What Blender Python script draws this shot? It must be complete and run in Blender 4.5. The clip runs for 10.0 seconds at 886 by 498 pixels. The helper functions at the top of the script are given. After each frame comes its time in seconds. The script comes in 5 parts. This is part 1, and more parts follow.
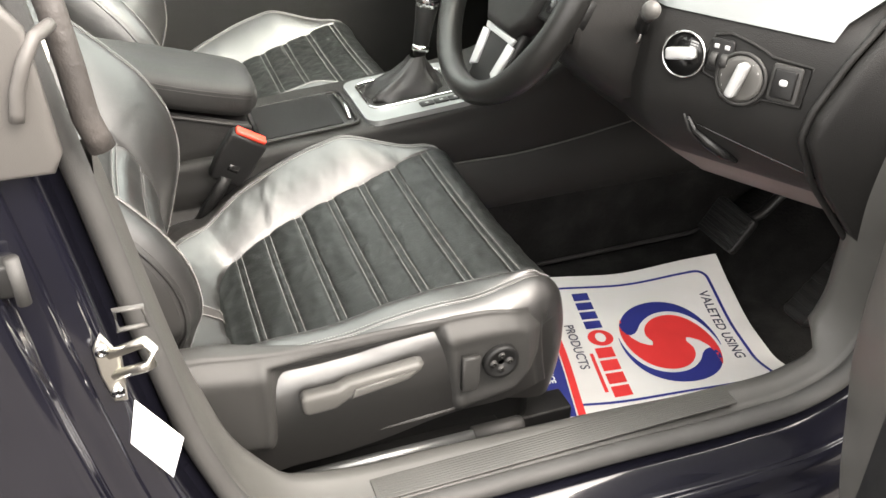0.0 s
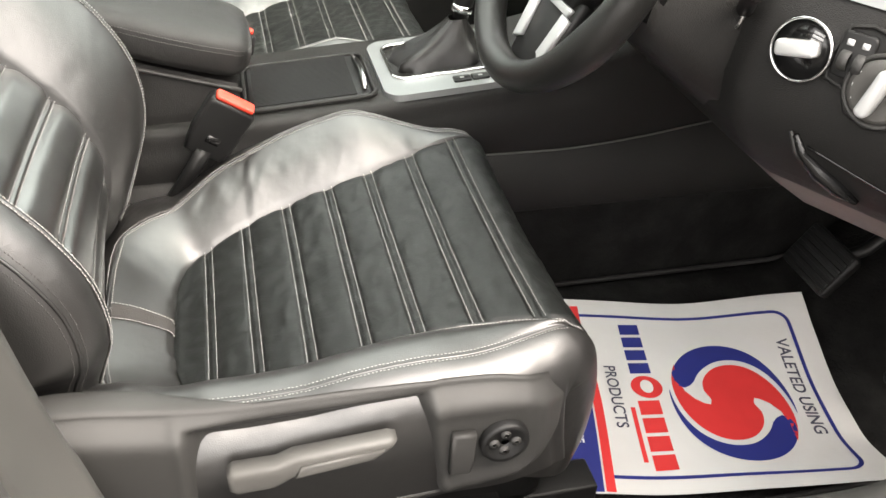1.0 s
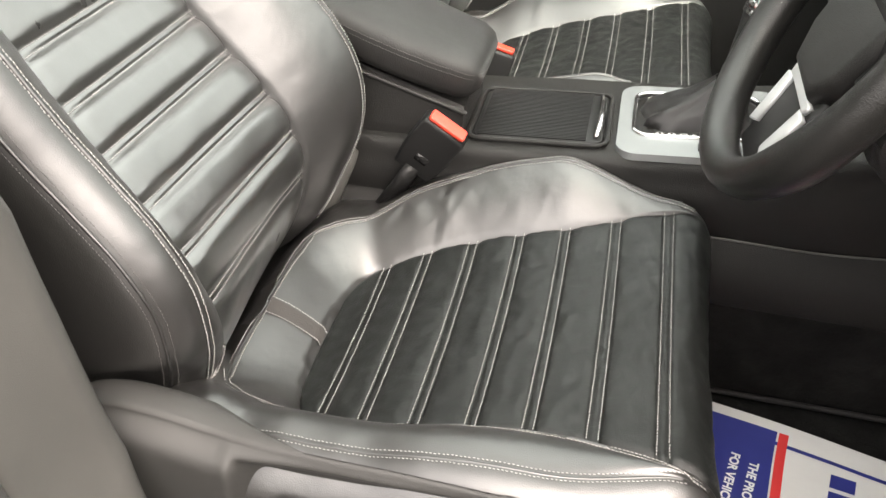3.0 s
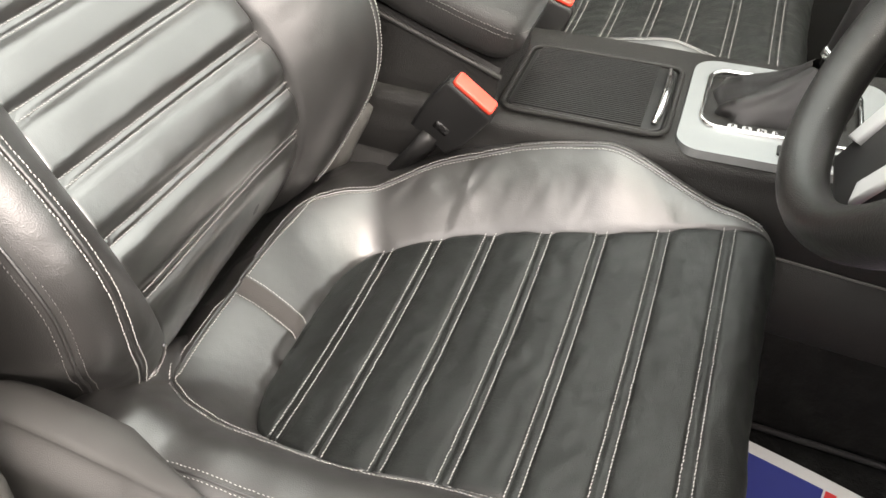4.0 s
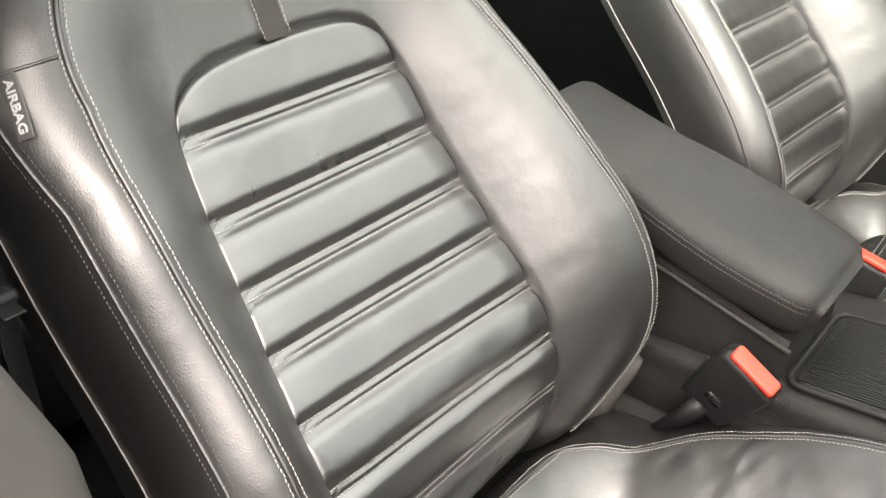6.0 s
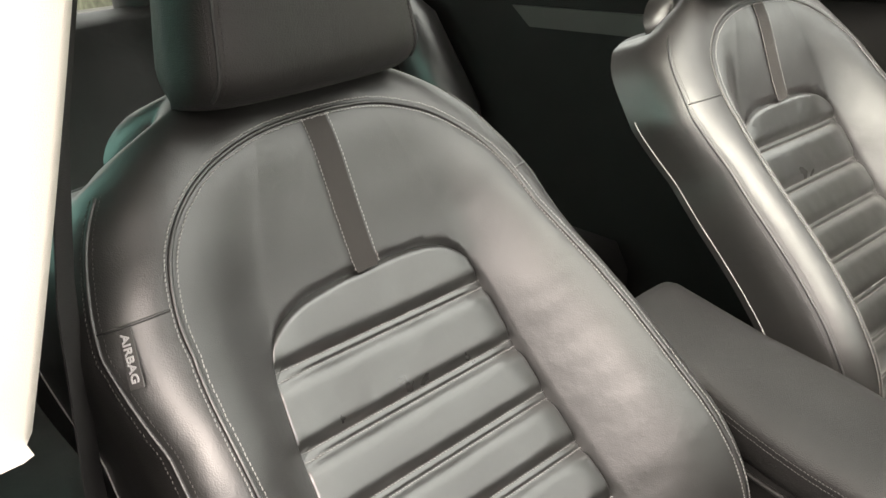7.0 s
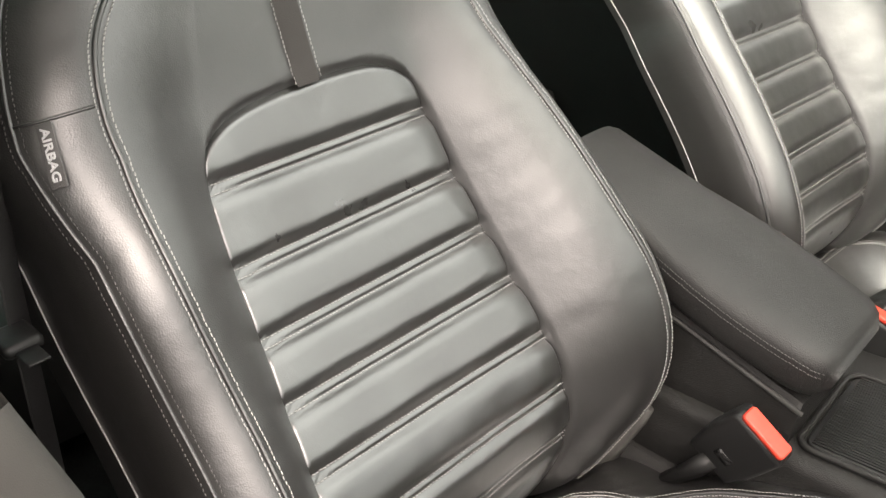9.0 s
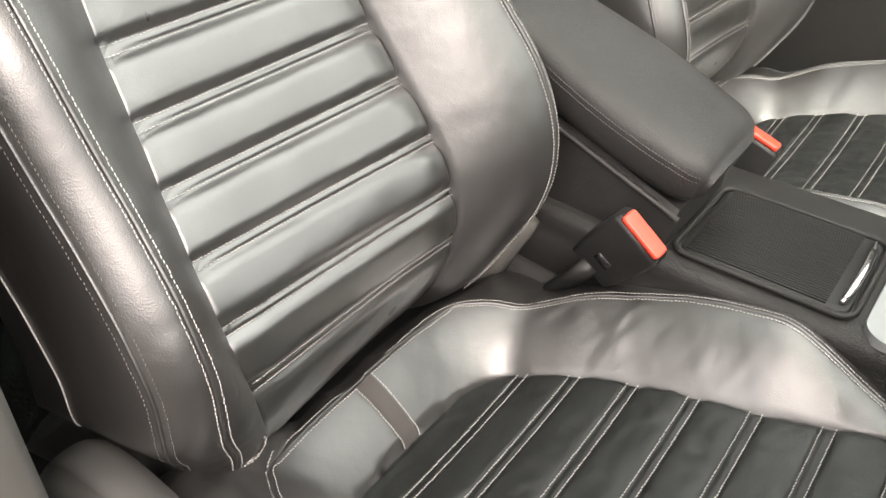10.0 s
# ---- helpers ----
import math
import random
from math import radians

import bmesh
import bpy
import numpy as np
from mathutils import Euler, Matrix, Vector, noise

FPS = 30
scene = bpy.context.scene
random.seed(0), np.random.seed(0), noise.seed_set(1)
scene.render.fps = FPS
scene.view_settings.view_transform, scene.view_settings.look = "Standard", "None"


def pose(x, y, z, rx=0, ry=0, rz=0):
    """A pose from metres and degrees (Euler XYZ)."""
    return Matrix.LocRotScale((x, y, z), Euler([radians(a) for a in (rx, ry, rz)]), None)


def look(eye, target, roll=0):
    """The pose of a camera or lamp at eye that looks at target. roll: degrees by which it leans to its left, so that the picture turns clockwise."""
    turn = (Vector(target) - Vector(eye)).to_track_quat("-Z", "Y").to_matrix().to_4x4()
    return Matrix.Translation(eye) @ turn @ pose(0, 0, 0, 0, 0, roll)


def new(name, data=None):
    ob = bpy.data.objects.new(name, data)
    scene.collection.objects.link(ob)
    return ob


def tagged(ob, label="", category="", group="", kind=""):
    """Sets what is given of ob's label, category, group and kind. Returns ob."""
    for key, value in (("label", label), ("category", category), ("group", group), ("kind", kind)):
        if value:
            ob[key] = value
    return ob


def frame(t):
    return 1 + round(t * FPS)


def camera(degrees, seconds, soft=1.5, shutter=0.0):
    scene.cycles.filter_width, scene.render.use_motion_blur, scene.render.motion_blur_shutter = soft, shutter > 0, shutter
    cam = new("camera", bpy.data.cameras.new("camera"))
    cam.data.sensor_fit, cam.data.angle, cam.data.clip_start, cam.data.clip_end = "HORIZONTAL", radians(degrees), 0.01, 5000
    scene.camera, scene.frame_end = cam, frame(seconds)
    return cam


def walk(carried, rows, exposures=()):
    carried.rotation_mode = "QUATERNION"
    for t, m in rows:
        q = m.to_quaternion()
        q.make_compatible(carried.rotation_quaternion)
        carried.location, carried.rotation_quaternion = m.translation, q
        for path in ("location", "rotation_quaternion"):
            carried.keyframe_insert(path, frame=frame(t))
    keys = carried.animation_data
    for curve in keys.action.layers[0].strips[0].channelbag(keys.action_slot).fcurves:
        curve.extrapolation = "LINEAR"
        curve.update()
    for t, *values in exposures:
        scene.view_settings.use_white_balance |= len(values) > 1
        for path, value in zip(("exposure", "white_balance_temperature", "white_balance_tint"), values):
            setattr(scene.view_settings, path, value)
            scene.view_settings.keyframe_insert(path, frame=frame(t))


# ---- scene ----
# World: x towards the car's front, y from the open driver's door to the passenger side, z up from the ground.
cam = camera(54.0, 10.0)
PATH = [
    (0, -0.2972, -1.0467, 1.2065, -20.01, -32.25, -0.05),
    (0.5, -0.1989, -0.9077, 1.1415, -17.42, -32.88, 2.47),
    (1, -0.1563, -0.8103, 1.1239, -15.25, -35.16, 2.93),
    (1.5, -0.1146, -0.7497, 1.1161, -11.51, -36.22, 3.39),
    (2, -0.0328, -0.7532, 1.1170, -3.92, -36.40, 3.17),
    (2.5, 0.0246, -0.7758, 1.1569, 5.39, -35.60, 0.73),
    (2.7, 0.0248, -0.7564, 1.1529, 9.27, -35.54, 0.34),
    (4, 0.0319, -0.5187, 1.1055, 15.84, -42.17, 5.81),
    (4.5, 0.0360, -0.4920, 1.0981, 24.42, -41.99, 3.30),
    (5, 0.0286, -0.4747, 1.1052, 30.46, -40.24, 1.50),
    (5.5, 0.0274, -0.4519, 1.1205, 35.96, -36.07, 0.32),
    (6.8, 0.0336, -0.4176, 1.1982, 46.36, -23.78, -3.92),
    (7, 0.0316, -0.4210, 1.2120, 46.94, -21.58, -4.54),
    (7.5, 0.0190, -0.4291, 1.2390, 47.59, -18.09, -5.01),
    (8, 0.0077, -0.4267, 1.2399, 46.68, -19.17, -3.94),
    (8.5, 0.0060, -0.4270, 1.2155, 44.39, -25.15, -1.57),
    (9, 0.0104, -0.4255, 1.1801, 41.51, -31.28, 1.21),
    (9.5, 0.0349, -0.4204, 1.1722, 38.39, -37.14, 4.91),
    (10, 0.0352, -0.4390, 1.1256, 32.46, -39.37, 6.57),
]


def aim(x, y, z, yaw, pitch, lean):
    return pose(x, y, z, 90 + pitch, 0, yaw) @ pose(0, 0, 0, 0, 0, lean)


walk(cam, [(t, aim(*row)) for t, *row in PATH],
     [(0.0, 1.88, 7200, 12), (2.0, 1.65, 7200, 13), (4.0, 1.7, 7300, 15), (5.5, 1.68, 7300, 16), (7.5, 0.85, 7450, 16), (8.0, 0.88, 7450, 17), (8.5, 0.96, 7400, 17), (9.0, 1.22, 7350, 16), (10.0, 1.6, 7300, 16)])

# ---- light ----
world = bpy.data.worlds.new("overcast sky")
scene.world = world
world.use_nodes = True
wn, wl = world.node_tree.nodes, world.node_tree.links
sky = wn.new("ShaderNodeTexSky")
sky.sky_type, sky.sun_disc = "NISHITA", False
sky.sun_elevation, sky.sun_rotation = radians(52), radians(140)
sky.air_density, sky.dust_density = 1.0, 4.0
pale = wn.new("ShaderNodeHueSaturation")
pale.inputs["Saturation"].default_value = 0.25
wl.new(sky.outputs[0], pale.inputs["Color"])
# a clouded sky is brightest overhead
where = wn.new("ShaderNodeTexCoord")
axes = wn.new("ShaderNodeSeparateXYZ")
rise = wn.new("ShaderNodeMapRange")
rise.inputs[1].default_value, rise.inputs[2].default_value, rise.inputs[3].default_value, rise.inputs[4].default_value = 0.0, 1.0, 1.6, 2.6
cloud = wn.new("ShaderNodeVectorMath")
cloud.operation = "SCALE"
wl.new(where.outputs["Generated"], axes.inputs[0])
wl.new(axes.outputs["Z"], rise.inputs[0])
veil = wn.new("ShaderNodeMix")
veil.data_type = "RGBA"
veil.inputs[0].default_value = 0.5
veil.inputs[7].default_value = (4.0, 4.05, 4.1, 1)
wl.new(pale.outputs[0], veil.inputs[6])
wl.new(veil.outputs[2], cloud.inputs[0])
wl.new(rise.outputs[0], cloud.inputs["Scale"])
wl.new(cloud.outputs[0], wn["Background"].inputs["Color"])
wn["Background"].inputs["Strength"].default_value = 0.185
sun = new("sun", bpy.data.lights.new("sun", "SUN"))
sun.data.energy, sun.data.angle, sun.data.color = 0.40, radians(55), (1.0, 0.90, 0.84)
sun.matrix_world = look((0, 0, 0), (-0.395, 0.47, -0.788))


# ---- materials ----
def material(name, colour, rough=0.5, metal=0.0, grain=0.0, grain_scale=400.0, relief=0.0, relief_scale=0.0, vary=0.0,
             vary_scale=12.0, specular=0.5, coat=0.0, coat_rough=0.06, emission=None, cells=False, ior=1.5):
    """A surface with fine grain, broad colour variation and uneven gloss."""
    m = bpy.data.materials.new(name)
    m.use_nodes = True
    n, l = m.node_tree.nodes, m.node_tree.links
    b = n["Principled BSDF"]
    b.inputs["Base Color"].default_value = (*colour, 1)
    b.inputs["Roughness"].default_value = rough
    b.inputs["Metallic"].default_value = metal
    b.inputs["Specular IOR Level"].default_value = specular
    b.inputs["IOR"].default_value = ior
    b.inputs["Coat Weight"].default_value = coat
    b.inputs["Coat Roughness"].default_value = coat_rough
    co = n.new("ShaderNodeTexCoord")
    if vary:
        broad = n.new("ShaderNodeTexNoise")
        broad.inputs["Scale"].default_value, broad.inputs["Detail"].default_value = vary_scale, 6
        l.new(co.outputs["Object"], broad.inputs["Vector"])
        ramp = n.new("ShaderNodeMapRange")
        ramp.inputs[1].default_value, ramp.inputs[2].default_value = 0.3, 0.7
        ramp.inputs[3].default_value, ramp.inputs[4].default_value = 1 - vary, 1 + vary
        l.new(broad.outputs[0], ramp.inputs[0])
        mul = n.new("ShaderNodeVectorMath")
        mul.operation = "SCALE"
        mul.inputs[0].default_value = colour
        l.new(ramp.outputs[0], mul.inputs["Scale"])
        l.new(mul.outputs[0], b.inputs["Base Color"])
        gloss = n.new("ShaderNodeMapRange")
        gloss.inputs[1].default_value, gloss.inputs[2].default_value = 0.3, 0.7
        gloss.inputs[3].default_value, gloss.inputs[4].default_value = rough * (1 + 0.5 * vary), rough * (1 - 0.5 * vary)
        l.new(broad.outputs[0], gloss.inputs[0])
        l.new(gloss.outputs[0], b.inputs["Roughness"])
    last = None
    if grain:
        fine = n.new("ShaderNodeTexVoronoi" if cells else "ShaderNodeTexNoise")
        fine.inputs["Scale"].default_value = grain_scale
        l.new(co.outputs["Object"], fine.inputs["Vector"])
        last = n.new("ShaderNodeBump")
        last.inputs["Strength"].default_value, last.inputs["Distance"].default_value = grain, 0.001
        l.new(fine.outputs[0], last.inputs["Height"])
    if relief:
        soft = n.new("ShaderNodeTexNoise")
        soft.inputs["Scale"].default_value, soft.inputs["Detail"].default_value = relief_scale, 3
        l.new(co.outputs["Object"], soft.inputs["Vector"])
        bump = n.new("ShaderNodeBump")
        bump.inputs["Strength"].default_value, bump.inputs["Distance"].default_value = relief, 0.006
        l.new(soft.outputs[0], bump.inputs["Height"])
        if last:
            l.new(last.outputs[0], bump.inputs["Normal"])
        last = bump
    if last:
        l.new(last.outputs[0], b.inputs["Normal"])
    if emission:
        b.inputs["Emission Color"].default_value = (*emission, 1)
        b.inputs["Emission Strength"].default_value = 1.0
    return m


def glass(name, tint):
    m = bpy.data.materials.new(name)
    m.use_nodes = True
    b = m.node_tree.nodes["Principled BSDF"]
    b.inputs["Base Color"].default_value = (*tint, 1)
    b.inputs["Transmission Weight"].default_value = 1.0
    b.inputs["Roughness"].default_value = 0.0
    b.inputs["IOR"].default_value = 1.04
    return m


LEATHER = material("black bolster leather", (0.012, 0.0115, 0.011), 0.38, specular=1.0, ior=1.58, coat=0.25, coat_rough=0.33, grain=0.14, grain_scale=900, relief=0.28, relief_scale=20, vary=0.18, vary_scale=9, cells=True)
PAD_LEATHER = material("matt black leather", (0.013, 0.0125, 0.012), 0.5, specular=0.45, grain=0.35, grain_scale=1000, relief=0.15, relief_scale=40, vary=0.18, vary_scale=12, cells=True)
INSERT = material("black insert leather", (0.008, 0.009, 0.0085), 0.40, specular=0.38, coat=0.05, coat_rough=0.35, grain=0.35, grain_scale=1100, relief=0.2, relief_scale=40, vary=0.22, vary_scale=16, cells=True)
BACK_LEATHER = material("black backrest leather", (0.011, 0.011, 0.0102), 0.30, specular=1.0, ior=1.7, coat=1.0, coat_rough=0.28, grain=0.10, grain_scale=1000, relief=0.14, relief_scale=38, vary=0.18, vary_scale=14, cells=True)
STRIP = material("charcoal woven strip", (0.035, 0.032, 0.030), 0.75, grain=0.8, grain_scale=1500)
THREAD = material("pale grey stitching thread", (0.35, 0.343, 0.332), 0.6, grain=0.3, grain_scale=3000)
GREY_THREAD = material("charcoal stitching thread", (0.07, 0.066, 0.064), 0.6)
DARK_THREAD = material("black stitching thread", (0.02, 0.02, 0.02), 0.6)
PLASTIC = material("charcoal moulded plastic", (0.036, 0.0355, 0.034), 0.46, specular=0.4, grain=0.35, grain_scale=1800, vary=0.1, vary_scale=7)
LEVER = material("grey lever plastic", (0.085, 0.083, 0.078), 0.42, grain=0.3, grain_scale=1800, vary=0.08)
BLACK_PLASTIC = material("black plastic", (0.010, 0.010, 0.010), 0.45, specular=0.35, grain=0.2, grain_scale=1500, vary=0.15)
GLOSS_BLACK = material("gloss black trim", (0.008, 0.008, 0.008), 0.18, vary=0.1)
RUBBER = material("charcoal rubber seal", (0.050, 0.049, 0.047), 0.6, grain=0.3, grain_scale=900, vary=0.15, vary_scale=20)
SILL_PLASTIC = material("charcoal sill plastic", (0.060, 0.059, 0.055), 0.45, grain=0.3, grain_scale=1500, vary=0.12, vary_scale=10)
DASH = material("soft-touch black dashboard", (0.014, 0.0136, 0.013), 0.5, specular=0.28, grain=0.45, grain_scale=900, vary=0.1, cells=True)
# same plastic as the dash; the taupe stands for light bounced up
KNEE_LIT = material("lower dashboard lightened as if lit", (0.15, 0.122, 0.115), 0.5, grain=0.35, grain_scale=1200, vary=0.1)
CARPET = material("black carpet", (0.012, 0.0118, 0.0115), 0.95, grain=1.0, grain_scale=700, relief=0.4, relief_scale=150, vary=0.3, vary_scale=18, specular=0.1)
ALU = material("brushed silver trim", (0.30, 0.31, 0.31), 0.42, metal=0.85, grain=0.1, grain_scale=1500, vary=0.04)
SILVER = material("satin silver plastic", (0.52, 0.53, 0.53), 0.34, metal=0.35, grain=0.1, grain_scale=1500, vary=0.05)
CHROME = material("chrome", (0.78, 0.78, 0.78), 0.12, metal=1.0)
STEEL = material("bright zinc steel", (0.70, 0.68, 0.62), 0.3, metal=1.0, grain=0.2, grain_scale=300, vary=0.1)
PAINT = material("black car paint", (0.006, 0.006, 0.010), 0.14, coat=1.0, vary=0.15, vary_scale=5)
RED = material("red buckle plastic", (0.75, 0.06, 0.035), 0.35, vary=0.05)
PALE_TRIM = material("cream pillar trim", (0.62, 0.585, 0.53), 0.65, grain=0.3, grain_scale=1500, vary=0.04)
HEADLINER = material("light grey headlining", (0.38, 0.37, 0.35), 0.9, grain=0.5, grain_scale=1200, vary=0.05)
GAITER = material("dark taupe rubber", (0.045, 0.040, 0.037), 0.5, grain=0.3, grain_scale=600, relief=0.3, relief_scale=60, vary=0.25, vary_scale=40)
COVER = material("greyish beige plastic", (0.085, 0.080, 0.075), 0.45, grain=0.2, grain_scale=1500, vary=0.08)
PAPER = material("white paper", (0.66, 0.65, 0.63), 0.75, relief=0.35, relief_scale=16, vary=0.04, vary_scale=8)
BLUE_INK = material("navy blue ink", (0.018, 0.026, 0.19), 0.6, vary=0.06)
RED_INK = material("red ink", (0.68, 0.035, 0.035), 0.6, vary=0.06)
GREY_INK = material("dark grey ink", (0.06, 0.06, 0.09), 0.6)
TAG = material("grey woven tag", (0.13, 0.126, 0.124), 0.7, grain=0.6, grain_scale=2000)
WHITE_INK = material("white marking", (0.8, 0.8, 0.8), 0.6)
SILVER_INK = material("grey marking", (0.45, 0.45, 0.45), 0.5)
BELT = material("black belt webbing", (0.016, 0.015, 0.015), 0.7, grain=0.9, grain_scale=900, vary=0.15)
CONCRETE = material("grey tarmac yard", (0.065, 0.060, 0.055), 0.9, grain=0.6, grain_scale=90, relief=0.4, relief_scale=20, vary=0.2, vary_scale=2.5)
STONE = material("weathered stone", (0.085, 0.088, 0.058), 0.95, grain=0.8, grain_scale=60, relief=1.0, relief_scale=12, vary=0.45, vary_scale=6)
GRASS = material("green lawn", (0.055, 0.16, 0.016), 0.9, grain=1.0, grain_scale=60, vary=0.25, vary_scale=1.2)
UNSEEN_WOODS = material("dark green of the unseen woods", (0.030, 0.055, 0.018), 0.95, relief=1.0, relief_scale=1.5, vary=0.5, vary_scale=0.6)
GLASS = glass("green-tinted car glass", (0.87, 0.97, 0.93))
REAR_GLASS = glass("teal privacy glass", (0.30, 0.66, 0.58))
ROOF_GLASS = glass("pale green roof glass", (0.89, 0.98, 0.94))


# ---- building helpers ----
def thing(name, at, label, category, group="", kind=""):
    ob = new(name)
    ob.location = at
    ob.empty_display_size = 0.05
    return tagged(ob, label, category, group, kind)


def root_of(ob):
    while ob.parent:
        ob = ob.parent
    return ob


def mesh_of(name, verts, faces, mat, smooth=True):
    me = bpy.data.meshes.new(name)
    me.from_pydata([tuple(map(float, v)) for v in verts], [], [tuple(map(int, f)) for f in faces])
    me.materials.append(mat)
    if smooth:
        me.polygons.foreach_set("use_smooth", [True] * len(me.polygons))
    me.update()
    return me


def part(name, vf, mat, parent, label="", smooth=True, kind=""):
    """Links vertices and faces, given in world metres, as one mesh under a thing or a part."""
    verts, faces = vf
    at = root_of(parent).location
    ob = new(name, mesh_of(name, [Vector(v) - at for v in verts], faces, mat, smooth))
    ob.parent = parent
    return tagged(ob, label, kind=kind)


def solid(name, vf, mat, label, category, group="", kind="", smooth=True):
    """A top-level thing of one mesh."""
    return tagged(new(name, mesh_of(name, *vf, mat, smooth)), label, category, group, kind)


def from_bm(bm):
    bm.verts.index_update()
    vf = [v.co.copy() for v in bm.verts], [[v.index for v in f.verts] for f in bm.faces]
    bm.free()
    return vf


def moved(vf, m):
    return [m @ Vector(v) for v in vf[0]], vf[1]


def joined(*parts):
    verts, faces = [], []
    for v, f in parts:
        n = len(verts)
        verts += list(v)
        faces += [[i + n for i in q] for q in f]
    return verts, faces


def box(x0, x1, y0, y1, z0, z1, bevel=0.004, segments=2):
    bm = bmesh.new()
    bmesh.ops.create_cube(bm, size=1)
    for v in bm.verts:
        v.co = ((x0 + x1) / 2 + v.co.x * (x1 - x0), (y0 + y1) / 2 + v.co.y * (y1 - y0), (z0 + z1) / 2 + v.co.z * (z1 - z0))
    if bevel:
        bmesh.ops.bevel(bm, geom=bm.edges[:], offset=min(bevel, 0.45 * min(x1 - x0, y1 - y0, z1 - z0)), segments=segments, affect="EDGES", profile=0.5)
    return from_bm(bm)


def prism(outline, depth, m=Matrix(), bevel=0.003, segments=2):
    """A closed 2D outline in local x and y, raised along local z, then placed by m."""
    bm = bmesh.new()
    face = bm.faces.new([bm.verts.new((p[0], p[1], 0)) for p in outline])
    face.normal_update()
    if face.normal.z < 0:
        face.normal_flip()
    out = bmesh.ops.extrude_face_region(bm, geom=[face])
    bmesh.ops.translate(bm, verts=[v for v in out["geom"] if isinstance(v, bmesh.types.BMVert)], vec=(0, 0, depth))
    bmesh.ops.recalc_face_normals(bm, faces=bm.faces[:])
    if bevel:
        edges = [e for e in bm.edges if all(abs(v.co.z - depth) < 1e-6 for v in e.verts)]
        bmesh.ops.bevel(bm, geom=edges, offset=bevel, segments=segments, affect="EDGES", profile=0.5)
    return moved(from_bm(bm), m)


def grid(points, close_u=False, close_v=False):
    """Faces over an array of points [nu, nv, 3]."""
    p = np.asarray(points, float)
    nu, nv = p.shape[:2]
    faces = []
    for i in range(nu if close_u else nu - 1):
        for j in range(nv if close_v else nv - 1):
            a, b = i * nv + j, i * nv + (j + 1) % nv
            c, d = ((i + 1) % nu) * nv + (j + 1) % nv, ((i + 1) % nu) * nv + j
            faces.append((a, b, c, d))
    return [Vector(q) for q in p.reshape(-1, 3)], faces


def tube(path, radius, sides=10, closed=False, flat=1.0, caps=True, up=(0, 0, 1)):
    """A round or flattened rod along a path; radius may be one number or one a point."""
    pts = [Vector(p) for p in path]
    n = len(pts)
    rings = []
    for i, p in enumerate(pts):
        ahead = pts[(i + 1) % n] if closed or i + 1 < n else pts[i]
        behind = pts[i - 1] if closed or i else pts[i]
        t = (ahead - behind).normalized()
        side = t.cross(Vector(up))
        side = side.normalized() if side.length > 1e-4 else t.orthogonal().normalized()
        top = side.cross(t)
        r = radius[i] if hasattr(radius, "__len__") else radius
        rings.append([p + side * (r * math.cos(a)) + top * (r * flat * math.sin(a)) for a in (2 * math.pi * k / sides for k in range(sides))])
    verts, faces = grid(np.array([[tuple(q) for q in ring] for ring in rings]), close_u=closed, close_v=True)
    if caps and not closed:
        faces += [list(range(sides))[::-1], [len(verts) - sides + k for k in range(sides)]]
    return verts, faces


def lathe(profile, m=Matrix(), sides=32):
    """A turned shape from (radius, height) pairs round local z."""
    pts = [[(r * math.cos(a), r * math.sin(a), h) for a in (2 * math.pi * k / sides for k in range(sides))] for r, h in profile]
    verts, faces = grid(np.array(pts), close_v=True)
    faces = [f[::-1] for f in faces]
    faces += [[len(verts) - sides + k for k in range(sides)]]
    return moved((verts, faces), m)


def curve(xs, ys):
    """A smooth function through the given places."""
    xs, ys = np.asarray(xs, float), np.asarray(ys, float)
    slope = np.gradient(ys, xs)

    def f(x):
        x = np.clip(x, xs[0], xs[-1])
        i = np.clip(np.searchsorted(xs, x) - 1, 0, len(xs) - 2)
        h = xs[i + 1] - xs[i]
        t = (x - xs[i]) / h
        return ((2 * t**3 - 3 * t**2 + 1) * ys[i] + (t**3 - 2 * t**2 + t) * h * slope[i]
                + (-2 * t**3 + 3 * t**2) * ys[i + 1] + (t**3 - t**2) * h * slope[i + 1])

    return f


def resample(path, step):
    p = np.asarray([tuple(q) for q in path], float)
    d = np.r_[0, np.cumsum(np.linalg.norm(np.diff(p, axis=0), axis=1))]
    n = max(2, int(d[-1] / step))
    s = np.linspace(0, d[-1], n + 1)
    return np.stack([np.interp(s, d, p[:, k]) for k in range(3)], 1)


def stitching(path, pitch=0.0036, width=0.0009, share=0.78):
    """Short slanted thread ends along a seam."""
    p = resample(path, pitch)
    verts, faces = [], []
    rng = np.random.RandomState(len(p))
    for a, b in zip(p[:-1], p[1:]):
        t = b - a
        size = np.linalg.norm(t)
        if size < 1e-5:
            continue
        t = t / size
        side = np.cross(t, (0.31, 0.22, 0.92))
        side /= np.linalg.norm(side)
        up = np.cross(side, t)
        mid = (a + b) / 2 + rng.normal(0, 0.00015, 3)
        half = t * size * share / 2 + side * 0.0002
        n = len(verts)
        for k, w, h in ((-1, 0.5, 0.2), (-0.6, 1, 1), (0.6, 1, 1), (1, 0.5, 0.2)):
            for c, s in ((1, 0), (0, 1), (-1, 0), (0, -1)):
                verts.append(Vector(mid + half * k + side * c * w * width / 2 + up * s * h * width / 2))
        for k in range(3):
            for q in range(4):
                faces.append((n + 4 * k + q, n + 4 * k + (q + 1) % 4, n + 4 * k + 4 + (q + 1) % 4, n + 4 * k + 4 + q))
    return verts, faces


